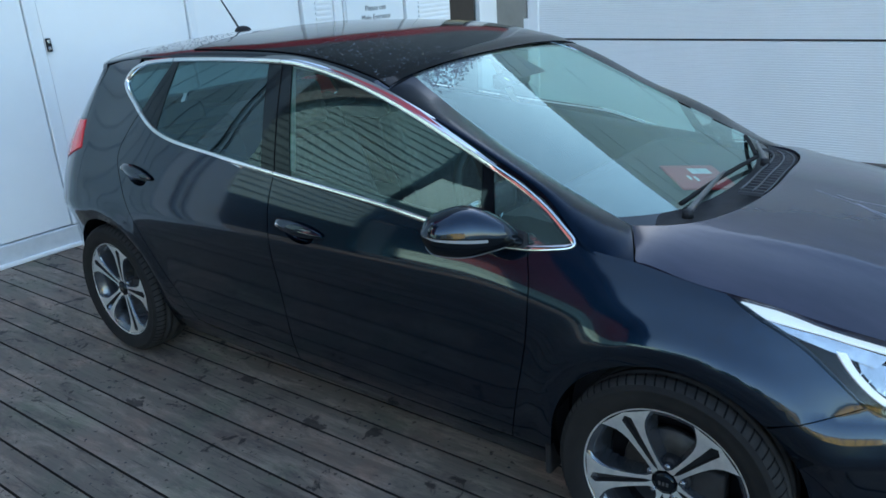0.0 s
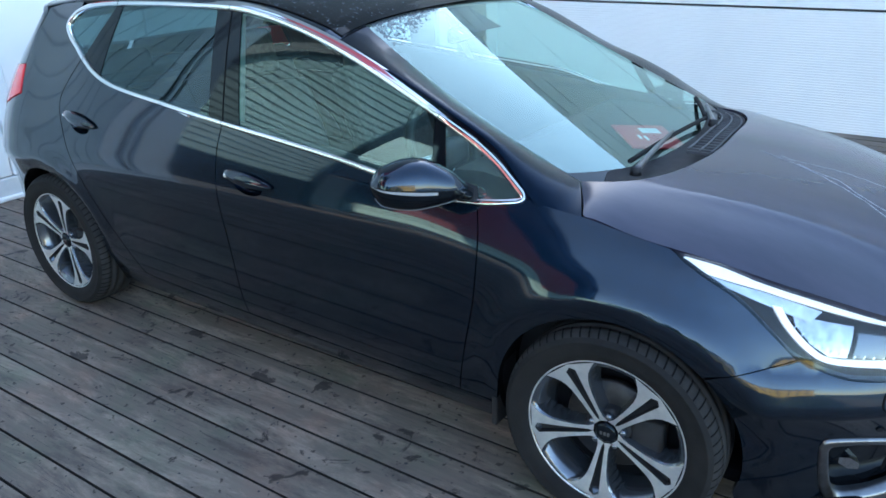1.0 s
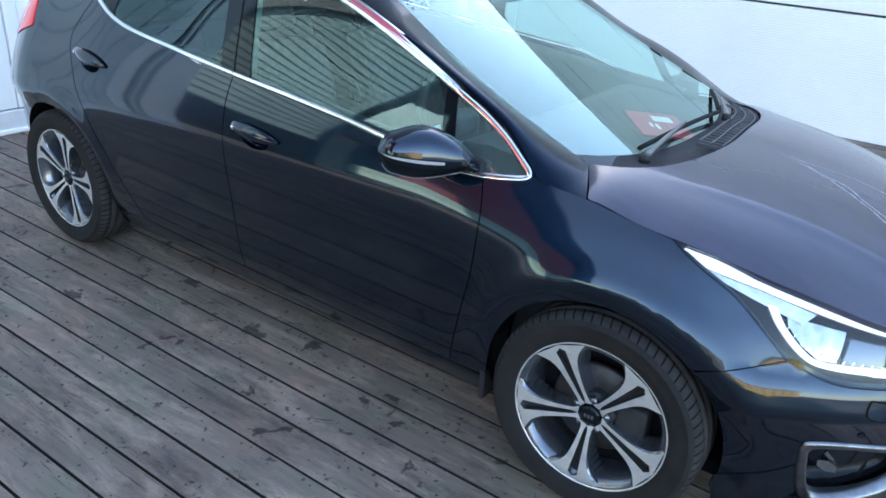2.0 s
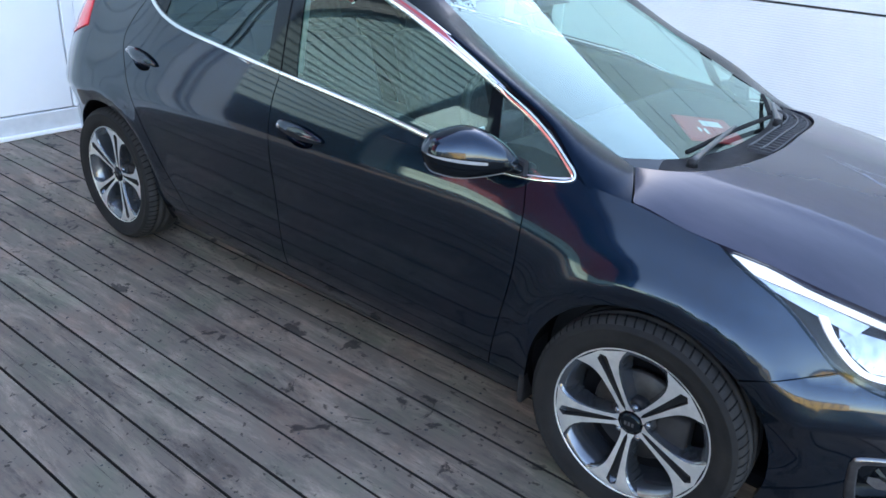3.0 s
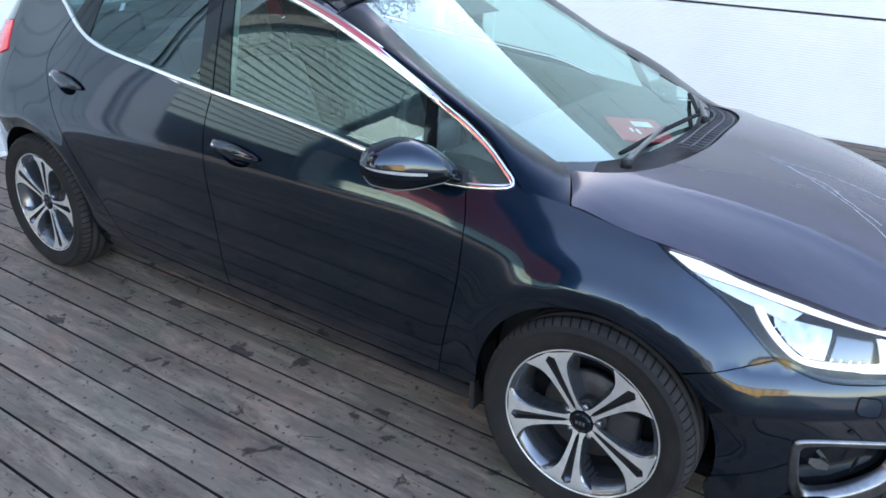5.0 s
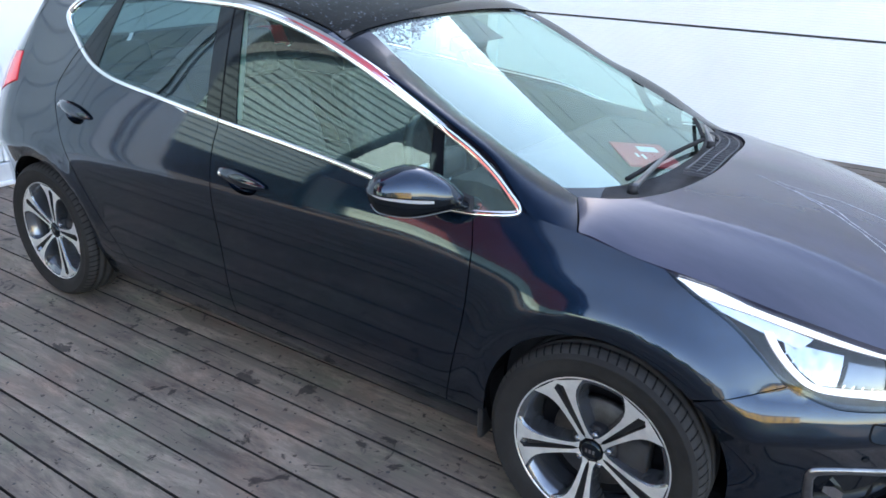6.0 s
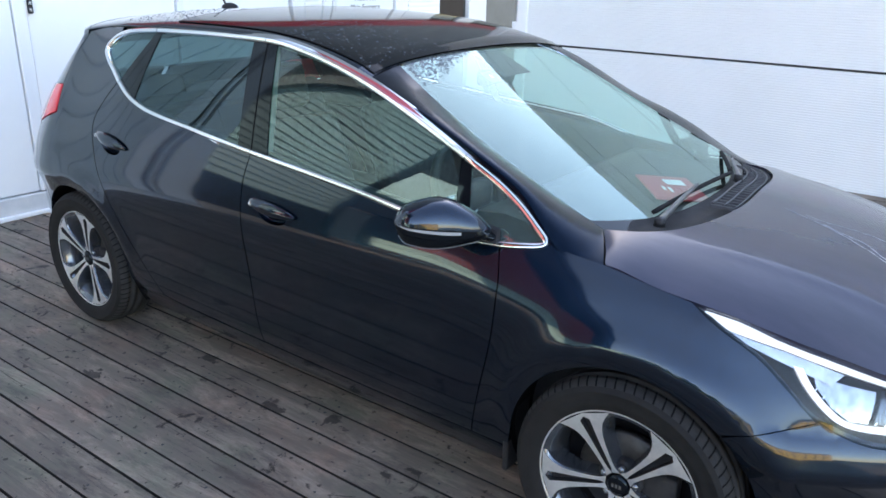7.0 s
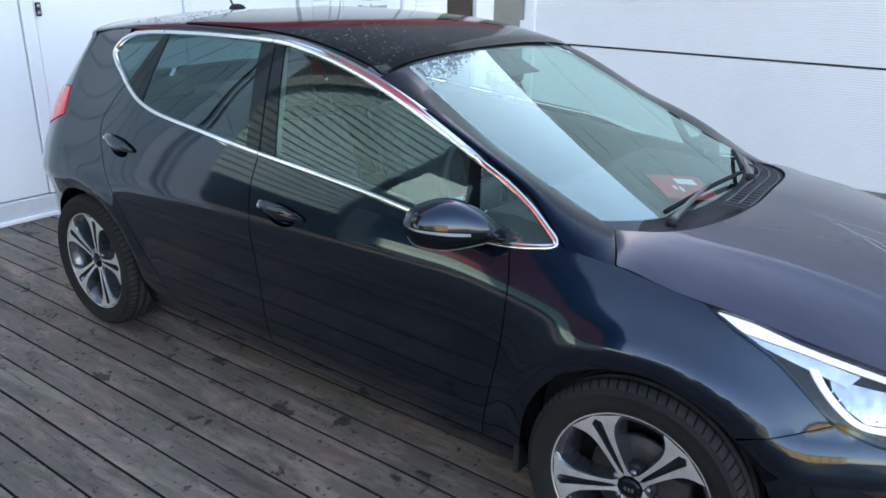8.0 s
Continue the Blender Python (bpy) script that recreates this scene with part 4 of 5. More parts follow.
def wheel(hub, turn, steer, sign):
    """Alloy wheel with five split spokes, machined faces and dark flanks."""
    rim_prof = [(.190, .11), (.190, .02), (.199, -.012), (.209, -.03), (.2208, -.036), (.2265, -.036), (.2305, -.030), (.2305, -.02), (.222, -.012), (.217, .03), (.217, .11)]
    w = part("wheel", lathe("wheel", rim_prof, alloy_side, 72), car, "five-spoke alloy wheel with machined faces")
    lip = [(.2210, -.034), (.2222, -.0372), (.2282, -.0372), (.2306, -.032)]
    part("rim_lip", lathe("rim_lip", lip, machined, 72), w)
    tread = [(.222, -.03), (.230, -.043), (.233, -.0435), (.236, -.046), (.262, -.053), (.281, -.051), (.283, -.0525), (.286, -.0505), (.296, -.042), (.3035, -.031), (.3085, -.016), (.3100, -.004), (.3040, -.003), (.3040, .006), (.3108, .007), (.3115, .03), (.3050, .031), (.3050, .042), (.3115, .043),
             (.3115, .075), (.3050, .076), (.3050, .087), (.3108, .088), (.309, .112), (.300, .128), (.283, .14), (.25, .14), (.222, .125)]
    tyre = part("tyre", lathe("tyre", tread[:9], rubber, 96), w, "low-profile black rubber tyre")
    part("tread", lathe("tread", tread[8:], tread_rubber, 96), w, "dusty grooved tread")
    # tread sipes on the shoulder
    n = 72
    verts, faces = [], []
    for i in range(n):
        a = 2 * math.pi * i / n
        base = len(verts)
        for k, (r, d) in enumerate(((.2962, -.0420), (.3037, -.0310), (.3087, -.0160), (.3102, -.0040))):
            for da in (.010 * k, .010 * k + .016):
                verts.append(((r + .0006) * math.cos(a + da), d - .0006, (r + .0006) * math.sin(a + da)))
        faces += [(base + 2 * k, base + 2 * k + 1, base + 2 * k + 3, base + 2 * k + 2) for k in range(3)]
    tagged(part("tread_groove", mesh_of("tread_groove", verts, faces, under_black, smooth=False), w), "", "", "", "stuff")
    part("wheel_well", lathe("wheel_well", [(.02, .07), (.186, .07)], under_black, 48), w)
    disc = [(.05, .028), (.13, .028), (.135, .034), (.135, .05), (.05, .05)]
    part("brake_disc", lathe("brake_disc", disc, disc_iron, 48), w)
    bm = box_bm((.06, .0, -.05), (.15, .06, .06), .012)
    part("brake_caliper", bm, w, "", trim_black, True)
    # spokes
    rs = np.array([.036, .05, .07, .095, .12, .145, .165, .182, .196, .206, .2155])
    inner = np.array([.0, .0045, .006, .0075, .009, .0105, .012, .0135, .0145, .0, .0])
    outer = np.array([.024, .0175, .0185, .0215, .0255, .031, .039, .050, .064, .078, .090])
    deep = np.array([-.018, -.020, -.023, -.026, -.029, -.031, -.033, -.035, -.0365, -.037, -.037])
    me = None
    for k in range(5):
        if me is None:
            verts, faces, slots = [], [], []

            def add(quad, s):
                base = len(verts)
                verts.extend(quad)
                faces.append(tuple(range(base, base + len(quad))))
                slots.append(s)

            def at(r, s, d):
                a = math.asin(max(-1, min(1, s / r)))
                return (r * math.cos(a), d, r * math.sin(a))
            for i in range(len(rs) - 1):
                r0, r1 = rs[i], rs[i + 1]
                for sg in (1, -1):
                    i0, i1, o0, o1 = inner[i] * sg, inner[i + 1] * sg, outer[i] * sg, outer[i + 1] * sg
                    d0, d1 = deep[i], deep[i + 1]
                    m0, m1 = i0 + (o0 - i0) * .86, i1 + (o1 - i1) * .86
                    add([at(r0, i0, d0), at(r1, i1, d1), at(r1, m1, d1), at(r0, m0, d0)], 0)
                    add([at(r0, m0, d0), at(r1, m1, d1), at(r1, o1, d1 + .006), at(r0, o0, d0 + .006)], 1)
                    add([at(r0, o0, d0 + .006), at(r1, o1, d1 + .006), at(r1, o1 * 1.08, .03), at(r0, o0 * 1.25, .03)], 1)
                    add([at(r0, i0, d0), at(r1, i1, d1), at(r1, i1, d1 + .022), at(r0, i0, d0 + .022)], 2)
                    add([at(r0, i0, d0 + .022), at(r1, i1, d1 + .022), at(r1, 0, d1 + .024), at(r0, 0, d0 + .024)], 2)
            me = mesh_of("spoke", verts, faces, [machined, alloy_side, trim_black], smooth=False, slots=slots)
        sp = part("spoke", me, w)
        sp.rotation_euler, sp.scale = (0, -radians(turn + 72 * k), 0), (1.025, 1, 1.025)
    # centre: dark boss, cap, plain badge shape, nuts
    part("boss", lathe("boss", [(.0, .0), (.060, .0), (.064, .03)], trim_black, 40), w)
    part("centre_cap", lathe("centre_cap", [(.0, -.026), (.022, -.0255), (.028, -.023), (.030, -.012), (.030, .0)], gloss_black, 36), w)
    bm = bmesh.new()
    for k in range(3):
        box_bm((-.014 + k * .0105, -.0275, -.006), (-.007 + k * .0105, -.0262, .006), bm=bm)
    part("badge", bm, w, "plain silver bars on the cap", satin)
    nut = lathe("nut", [(.0, -.020), (.007, -.019), (.0105, -.013), (.0125, .004)], alloy_side, 14)
    for k in range(5):
        a = radians(turn + 36 + 72 * k)
        part("wheel_nut", nut, w).location = (.047 * math.cos(a), 0, .047 * math.sin(a))
        part("nut_seat", lathe("nut_seat", [(.0, -.003), (.019, -.004), (.021, .004)], trim_black, 16), w).location = (.047 * math.cos(a), 0, .047 * math.sin(a))
    w.matrix_local = Matrix.Translation(hub) @ Euler((0, 0, radians(steer))).to_matrix().to_4x4() @ Matrix.Diagonal((1, sign, 1, 1))
    return w


def build_wheels():
    wheel((0, -.838, .312), 49, 1.9, 1)
    wheel((-2.65, -.825, .312), 4, 0, 1)
    wheel((0, .838, .312), 20, 1.9, -1)
    wheel((-2.65, .825, .312), 60, 0, -1)
    for k, (cx, cz) in enumerate(ARCHES):
        for sg in (1, -1):
            P = []
            for a in np.radians(np.linspace(-25, 205, 40)):
                row = []
                ex, ez = cx + .349 * math.cos(a), cz + .349 * math.sin(a)
                skin = -float(side(along(ex, max(ez, .13)), max(ez, .13))[1]) - .006
                for r, y in ((.349, skin), (.352, skin - .03), (.365, min(.80, skin - .04)), (.372, .60), (.2, .575), (.02, .575)):
                    row.append((cx + r * math.cos(a), -sg * y, cz + r * math.sin(a)))
                P.append(row)
            part("wheel_arch_liner", grid_mesh("wheel_arch_liner", np.array(P), under_black, flip=sg < 0), car)
    for cx, z1, w in ((-.362, .40, .838), (-3.02, .36, .80)):
        for sg in (1, -1):
            bm = box_bm((cx - .016, -w if sg > 0 else .72, .18), (cx + .004, -.72 if sg > 0 else w, z1), .008)
            part("mud_flap", bm, car, "", trim_black, True)


def build_mirror(sg):
    """Swept-back teardrop housing: painted cap above, indicator strip, black shell below, on a short arm."""
    inner, outer = np.array([-.435, -.868, .945]), np.array([-.625, -1.045, .968])
    drop = .0 if sg > 0 else -.14
    ax = outer - inner
    fw = np.array([ax[1], -ax[0], 0])
    fw = -fw / np.linalg.norm(fw) if fw[0] < 0 else fw / np.linalg.norm(fw)
    # along the housing: half heights above and below the strip, and half depth
    UP = spline([0, .08, .25, .45, .65, .85, .96, 1], [.008, .030, .062, .082, .079, .056, .030, .010])
    DOWN = spline([0, .08, .25, .45, .65, .85, .96, 1], [.010, .022, .034, .046, .054, .052, .034, .010])
    DEEP = spline([0, .1, .3, .55, .8, .95, 1], [.014, .038, .060, .070, .064, .036, .010])
    ss = .5 - .5 * np.cos(np.linspace(0, math.pi, 34))

    def shell(a0, a1, grow=0.0, n=15):
        P = []
        for s in ss:
            c = inner + ax * s + np.array([0, 0, drop - .006 * math.sin(math.pi * s)])
            row = []
            for a in np.linspace(a0, a1, n):
                ca, sa = math.cos(a), math.sin(a)
                h = float(UP(s)) if sa > 0 else float(DOWN(s))
                row.append(c + fw * (float(DEEP(s)) + grow) * math.copysign(abs(ca) ** .8, ca) + np.array([0, 0, (h + grow) * math.copysign(abs(sa) ** .85, sa)]))
            P.append(row)
        P = np.array(P)
        return P if sg > 0 else P * np.array([1, -1, 1])
    m = part("door_mirror", grid_mesh("door_mirror", shell(.14, math.pi - .1, n=21), paint, flip=sg < 0), car, "unfolded gloss black door mirror")
    part("mirror_base", grid_mesh("mirror_base", shell(math.pi - .1, 2 * math.pi - .22, n=21), gloss_black, flip=sg < 0), m)
    part("indicator", grid_mesh("indicator", shell(.02, .10, .001, 4)[13:34], led_clear, flip=sg < 0), m, "slim white indicator strip")
    part("indicator_band", grid_mesh("indicator_band", shell(-.24, .16, -.0015, 6), gloss_black, flip=sg < 0), m)
    line = shell(-.95, -.93, .001, 2)[8:30, 0]
    tube("lower_trim", line, .0013, fog_satin, m, n=6)
    arm = flow([(-.455, -.79 * sg, .905), (-.452, -.835 * sg, .912), (-.455, -.89 * sg, .93 + drop)], 6)
    tube("mirror_arm", arm, np.linspace(.034, .022, len(arm)), gloss_black, m, n=12, squash=.6)
    foot = np.array([side(np.array(x), np.array(z)) for x, z in ((-.525, .908), (-.42, .903), (-.43, .935), (-.50, .95))]) * np.array([1, sg, 1])
    bm = bmesh.new()
    a = [bm.verts.new(p) for p in foot]
    b = [bm.verts.new(p + np.array([0, -.02 * sg, 0])) for p in foot]
    bm.faces.new(b)
    for i in range(4):
        bm.faces.new((a[i], a[(i + 1) % 4], b[(i + 1) % 4], b[i]))
    part("mirror_foot", bm, m, "", trim_black)


def build_lamps():
    top, low = flank_line(LAMP_TOP), flank_line(LAMP_LOW)
    end_u = 1.02
    lens = loop_of(low, [(end_u, .595), (end_u, .655)], top[::-1])
    bowl = sheet("headlamp", side, lens, under_black, car, h=.03, gap=.001, depth=.03, off=-.06, label="headlamp with bright light strip and chrome projectors")
    sheet("lamp_lens", side, lens, lens_clear, car, h=.03, gap=.003, depth=.006, off=.001, label="clear lens")
    sheet("lamp_surround", side, loop_of(low, [(end_u, .595), (end_u, .607)], np.stack([low[::-1, 0], low[::-1, 1] + .012 * np.clip(np.arange(len(low))[::-1] / 6, 0, 1)], -1)), gloss_black, car, h=.02, gap=0, depth=.05, off=-.008)
    strip = loop_of(flank_line([(.127, .837), (.177, .817), (.248, .801), (.326, .785), (.39, .768), (.451, .751), (.569, .716), (.648, .690), (.72, .66)]), flank_line(LAMP_TOP[::-1])[: -3])
    strip[:, 1] -= .003
    sheet("light_strip", side, strip, led, car, h=.02, gap=.002, depth=.012, off=-.010, label="lit white strip")
    sheet("lamp_wing", side, loop_of(flank_line([(.15, .820), (.26, .782), (.354, .750), (.44, .722)]), flank_line([(.46, .744), (.39, .765), (.326, .782), (.248, .798), (.15, .822)])), satin, car, h=.02, gap=.0, depth=.01, off=-.013)
    ell = loop_of(flank_line([(.354, .755), (.39, .711), (.441, .663), (.486, .634), (.549, .621), (.668, .608), (.73, .606)]), flank_line([(.73, .622), (.662, .627), (.555, .637), (.496, .645), (.455, .670), (.408, .713), (.376, .752)]))
    sheet("light_outline", side, ell, led, car, h=.02, gap=.001, depth=.014, off=-.012, label="white lower light outline")
    # reflector bowls and projectors
    for q in ([(.405, .738), (.535, .712), (.538, .640), (.50, .644), (.458, .672), (.415, .716)], [(.648, .676), (.682, .664), (.690, .622), (.668, .624)]):
        sheet("reflector_block", side, flank_line(q, smooth=False), lamp_mirror, car, h=.012, gap=0, depth=.03, off=-.026)
    for q in ([(.545, .700), (.625, .680), (.632, .628), (.545, .640)], [(.68, .664), (.76, .64), (.765, .612), (.69, .620)]):
        sheet("projector", side, flank_line(q, smooth=False), lens_projector, car, h=.02, gap=.0015, depth=.02, off=-.022, label="dark glass projector window")
    sheet("light_divider", side, flank_line([(.628, .688), (.640, .684), (.662, .626), (.652, .628)], smooth=False), led, car, h=.02, gap=0, depth=.012, off=-.013, label="white upright light divider")
    for t in np.linspace(.12, .92, 15):
        u0, z0 = .37 + .33 * t, float(np.interp(t, [0, .25, .45, 1], [.735, .668, .640, .612])) + .004
        sheet("light_rib", side, flank_line([(u0, z0), (u0 + .003, z0), (u0 + .006, z0 + .008), (u0 + .003, z0 + .008)], smooth=False), satin, car, h=.01, gap=0, depth=.002, off=-.0105)
    # fog lamp pocket
    o, i = flank_line(FOG_OUT, 6)[:-1], flank_line(FOG_IN, 6)[:-1]
    if area(o) < 0:
        o, i = o[::-1], i[::-1]
    trim_ring("fog_lamp_trim", o, i, fog_satin, .008, "satin silver fog lamp surround", .03)
    sheet("fog_lamp_pocket", side, i, gloss_black, car, h=.025, gap=-.004, depth=.002, off=-.045)
    for sg in (1, -1):
        c = side(along(np.array(.60), np.array(.31)), np.array(.31)) + np.array([-.03, .03, 0])
        bm = bmesh.new()
        bmesh.ops.create_cone(bm, cap_ends=True, segments=6, radius1=.03, radius2=.018, depth=.03)
        for v in bm.verts:
            v.co = Vector((c[0] + v.co.x * .9, sg * (c[1] + v.co.z), c[2] + v.co.y * .55))
        part("fog_lamp", bm, car, "small clear fog lamp", satin)
    # jet cover, tow or sensor plugs
    for px, pz, w, h in ((.641, .538, .024, .021),):
        q = np.array([(px + w * math.copysign(abs(math.cos(a)) ** .5, math.cos(a)), pz - .01 * math.cos(a) + h * math.copysign(abs(math.sin(a)) ** .5, math.sin(a))) for a in np.linspace(0, 2 * math.pi, 32, endpoint=False)])
        q = np.stack([along(q[:, 0], q[:, 1]), q[:, 1]], -1)
        sheet("washer_jet_seam", side, q, under_black, car, h=.02, gap=-.003, depth=.001, off=.0008)
        sheet("washer_jet_cover", side, q, paint, car, h=.015, gap=.001, depth=.004, off=.0016)
    for px, pz in ((.306, .492), (.62, .455)):
        u = along(np.array(px), np.array(pz))
        q = np.array([(u + .009 * math.cos(a), pz + .009 * math.sin(a)) for a in np.linspace(0, 2 * math.pi, 16, endpoint=False)])
        sheet("parking_sensor", side, q, gloss_black, car, h=.01, gap=0, depth=.004, off=.003)


lens_projector = material("projector_glass", (.10, .115, .14), .05, .7, 0, .4)
lamp_mirror = mottle(material("lamp_mirror", (.4, .42, .45), .12, 1.0), (.24, .26, .28), (.42, .43, .45), 35, 4)
fog_satin = mottle(material("dull_fog_trim", (.2, .2, .21), .3, 1.0), (.16, .165, .175), (.24, .245, .255), 25, 4)


def build_inside():
    """Cabin seen through the glass: tub, dash, wheel, seats, headlining."""
    tub = []
    for x in np.linspace(-2.85, -.1, 20):
        w = .74
        tub.append([(x, -w, .84), (x, -w + .03, .5), (x, -w + .06, .28), (x, w - .06, .28), (x, w - .03, .5), (x, w, .84)])
    part("cabin_tub", grid_mesh("cabin_tub", np.array(tub), interior_dark), car)
    for y0, y1 in ((-.80, -.70), (.70, .80)):
        bm = box_bm((-2.3, y0 + .01, .35), (-.45, y1 - .02, .94), .03)
        for v in bm.verts:
            v.co.z -= .094 * (v.co.x + 1.0) if v.co.z > .8 else 0
        part("door_lining", bm, car, "", interior_dark, True)
    part("rear_shelf", box_bm((-3.0, -.62, .95), (-2.45, .62, .98), .01), car, "", interior_dark)
    part("boot_wall", box_bm((-3.05, -.62, .3), (-2.98, .62, .98), .01), car, "", interior_dark)
    part("bulkhead", box_bm((-.02, -.70, .25), (.02, .70, .82), .01), car, "", under_black)
    # tray added low under the nose to shade the decking below the bumper
    lip = side(np.linspace(.37, 1.29, 24), np.full(24, .092))
    tray = np.stack([np.stack([lip[:, 0] - .012, lip[:, 1] * .985 * k, lip[:, 2] + .004], -1) for k in np.linspace(1, -1, 9)], 1)
    part("undertray", grid_mesh("undertray", np.concatenate([tray, tray[::-1] + np.array([0, 0, .012])]), under_black), car)
    part("underbody", box_bm((-3.2, -.70, .17), (.62, .70, .22), .02), car, "", under_black)
    part("engine_block", box_bm((.0, -.56, .24), (.66, .56, .70), .05), car, "", under_black)
    part("rear_block", box_bm((-3.22, -.62, .24), (-3.0, .62, .92), .03), car, "", under_black)
    dash = []
    for y in np.linspace(-.60, .60, 30):
        b = 1 - (y / .60) ** 2
        dash.append([(-.30 + .14 * b, y, .872), (-.42, y, .882), (-.56, y, .895 + .03 * math.exp(-((y + .36) / .18) ** 2)), (-.66, y, .89), (-.70, y, .80), (-.62, y, .62), (-.5, y, .45)])
    part("dashboard", grid_mesh("dashboard", np.array(dash), interior_dark, flip=True), car)
    # steering wheel
    c, tilt = np.array([-.86, -.36, .86]), radians(24)
    ring = [c + .18 * (math.cos(a) * np.array([0, 1, 0]) + math.sin(a) * np.array([-math.sin(tilt), 0, math.cos(tilt)])) for a in np.linspace(0, 2 * math.pi, 40, endpoint=False)]
    tube("steering_wheel", ring, .016, interior_dark, car, closed=True)
    part("steering_hub", box_bm((-.87, -.44, .81), (-.80, -.28, .91), .03), car, "", interior_dark, True)
    for a in (0, math.pi, -math.pi / 2):
        e = c + .17 * (math.cos(a) * np.array([0, 1, 0]) + math.sin(a) * np.array([-math.sin(tilt), 0, math.cos(tilt)]))
        tube("steering_spoke", [c, (c + e) / 2, e], .014, satin, car, n=8)
    for y in (-.36, .36):
        for x0, back in ((-1.30, .28), (-2.15, .24)):
            part("seat_cushion", box_bm((x0 - .25, y - .25, .34), (x0 + .28, y + .25, .52), .06, 3), car, "", cloth, True)
            bm = box_bm((-.07, -.25, 0), (.07, .25, .58), .06, 3)
            bmesh.ops.transform(bm, matrix=pose(x0 - .30, y, .46, 0, -20, 0), verts=bm.verts)
            part("seat_back", bm, car, "", cloth, True)
            bm = box_bm((-.05, -.13, 0), (.05, .13, .19), .045, 3)
            bmesh.ops.transform(bm, matrix=pose(x0 - .51, y, 1.04 if x0 > -2 else .91, 0, -14, 0), verts=bm.verts)
            part("head_restraint", bm, car, "", cloth, True)
    X, K = np.meshgrid(np.linspace(-2.68, -1.09, 30), np.linspace(-.93, .93, 31), indexing="ij")
    part("headlining", grid_mesh("headlining", roof_point(X, K) - np.array([0, 0, .03]), lining, flip=True), car)
    part("rear_mirror", box_bm((-1.02, -.11, 1.19), (-.98, .11, 1.25), .015), car, "", gloss_black, True)
    # centre pillars inside
    for sg in (1, -1):
        P = np.array([[(-1.435 - .115 * t, -sg * (.76 - .17 * t), .95 + .38 * t), (-1.475 - .115 * t, -sg * (.76 - .17 * t), .95 + .38 * t)] for t in np.linspace(0, 1, 6)])
        part("pillar_lining", grid_mesh("pillar_lining", P, lining), car)
    # shark-free short aerial
    base = roof_point(np.array(-2.57), np.array(0.0))
    bm = bmesh.new()
    bmesh.ops.create_uvsphere(bm, u_segments=20, v_segments=10, radius=1)
    for v in bm.verts:
        v.co = Vector((base[0] + v.co.x * .055, v.co.y * .03, base[2] + max(v.co.z, -.2) * .026))
    a = part("aerial_base", bm, car, "", trim_black, True)
    tube("aerial", [(-2.60, 0, base[2] + .015), (-2.66, 0, base[2] + .09), (-2.74, 0, base[2] + .19)], [.005, .004, .003], trim_black, a, n=8)


build_shell()
build_glazing()
build_top()
wiper((-.115, -.47), (-.162, -.037), ((-.168, -.386, .935), (-.142, .244, .938)))
wiper((-.10, .20), (-.19, .40), ((-.15, .27, .935), (-.285, .575, .935)))
build_wheels()
for s in (1, -1):
    build_mirror(s)
build_lamps()
build_inside()
# the car's parts were drawn in the place's own axes
for ob in car.children:
    ob.matrix_basis = ORIGIN @ ob.matrix_basis

red_folder = thing("red_card_folder", (-.29, .08, .886), "red printed card lying on the dashboard", "folder")
lay = pose(0, 0, .004, 0, 3, 37)
for name, lo, hi, mat, lab in (("cover", (-.095, -.16, -.003), (.095, .15, .003), red_card, ""), ("printed_patch", (-.01, .03, .003), (.06, .10, .0045), paper, "white printed patch"),
                               ("printed_line", (-.04, -.05, .003), (-.03, .0, .0042), paper, ""), ("printed_line", (-.02, -.07, .003), (-.01, -.01, .0042), paper, "")):
    bm = box_bm(lo, hi)
    bmesh.ops.transform(bm, matrix=lay, verts=bm.verts)
    part(name, bm, red_folder, lab, mat)


def droplets():
    """Rain drops left along the top of the windscreen and over the roof."""
    random.seed(11)
    verts, faces = [], []
    n = 0
    while n < 1500:
        if n < 900:
            s, q = 1 - random.random() ** 1.3 * .17, -random.uniform(.22, .965)
            if s < .985 - .15 * min(1, (abs(q) - .15) * 1.5) * (.45 + .55 * random.random()):
                continue
            p, nrm, big = screen_point(np.array(s), np.array(q)), Vector((.38, -.1, .92)), 1.0
        elif n < 1200:
            x, k = random.uniform(-2.5, -2.1), -random.uniform(.1, .78)
            p, nrm, big = roof_point(np.array(x), np.array(k)) + np.array([0, 0, .004 if x > -2.12 else 0]), Vector((0, 0, 1)), .9
        else:
            x, k = random.uniform(-1.55, -1.09), -random.uniform(.1, .72)
            p, nrm, big = roof_point(np.array(x), np.array(k)) + np.array([0, 0, .004]), Vector((.1, 0, 1)), .8
        r = big * random.uniform(.0012, .0042)
        m = Matrix.Translation(Vector(p)) @ nrm.to_track_quat("Z", "Y").to_matrix().to_4x4() @ Matrix.Rotation(random.uniform(0, 6.28), 4, "Z") @ Matrix.Diagonal((r * random.uniform(.8, 1.7), r, r * .45, 1))
        base = len(verts)
        for ring, z in ((1.0, -.05), (.72, .62)):
            verts += [tuple(m @ Vector((ring * math.cos(a), ring * math.sin(a), z))) for a in np.linspace(0, 2 * math.pi, 8, endpoint=False)]
        verts.append(tuple(m @ Vector((0, 0, 1))))
        for i in range(8):
            j = (i + 1) % 8
            faces += [(base + i, base + j, base + 8 + j, base + 8 + i), (base + 8 + i, base + 8 + j, base + 16)]
        n += 1
    ob = part("raindrops", mesh_of("raindrops", verts, faces, water_drop), None)
    tagged(ob, "scattered raindrops on the car's glass and roof", "raindrops", "", "stuff")


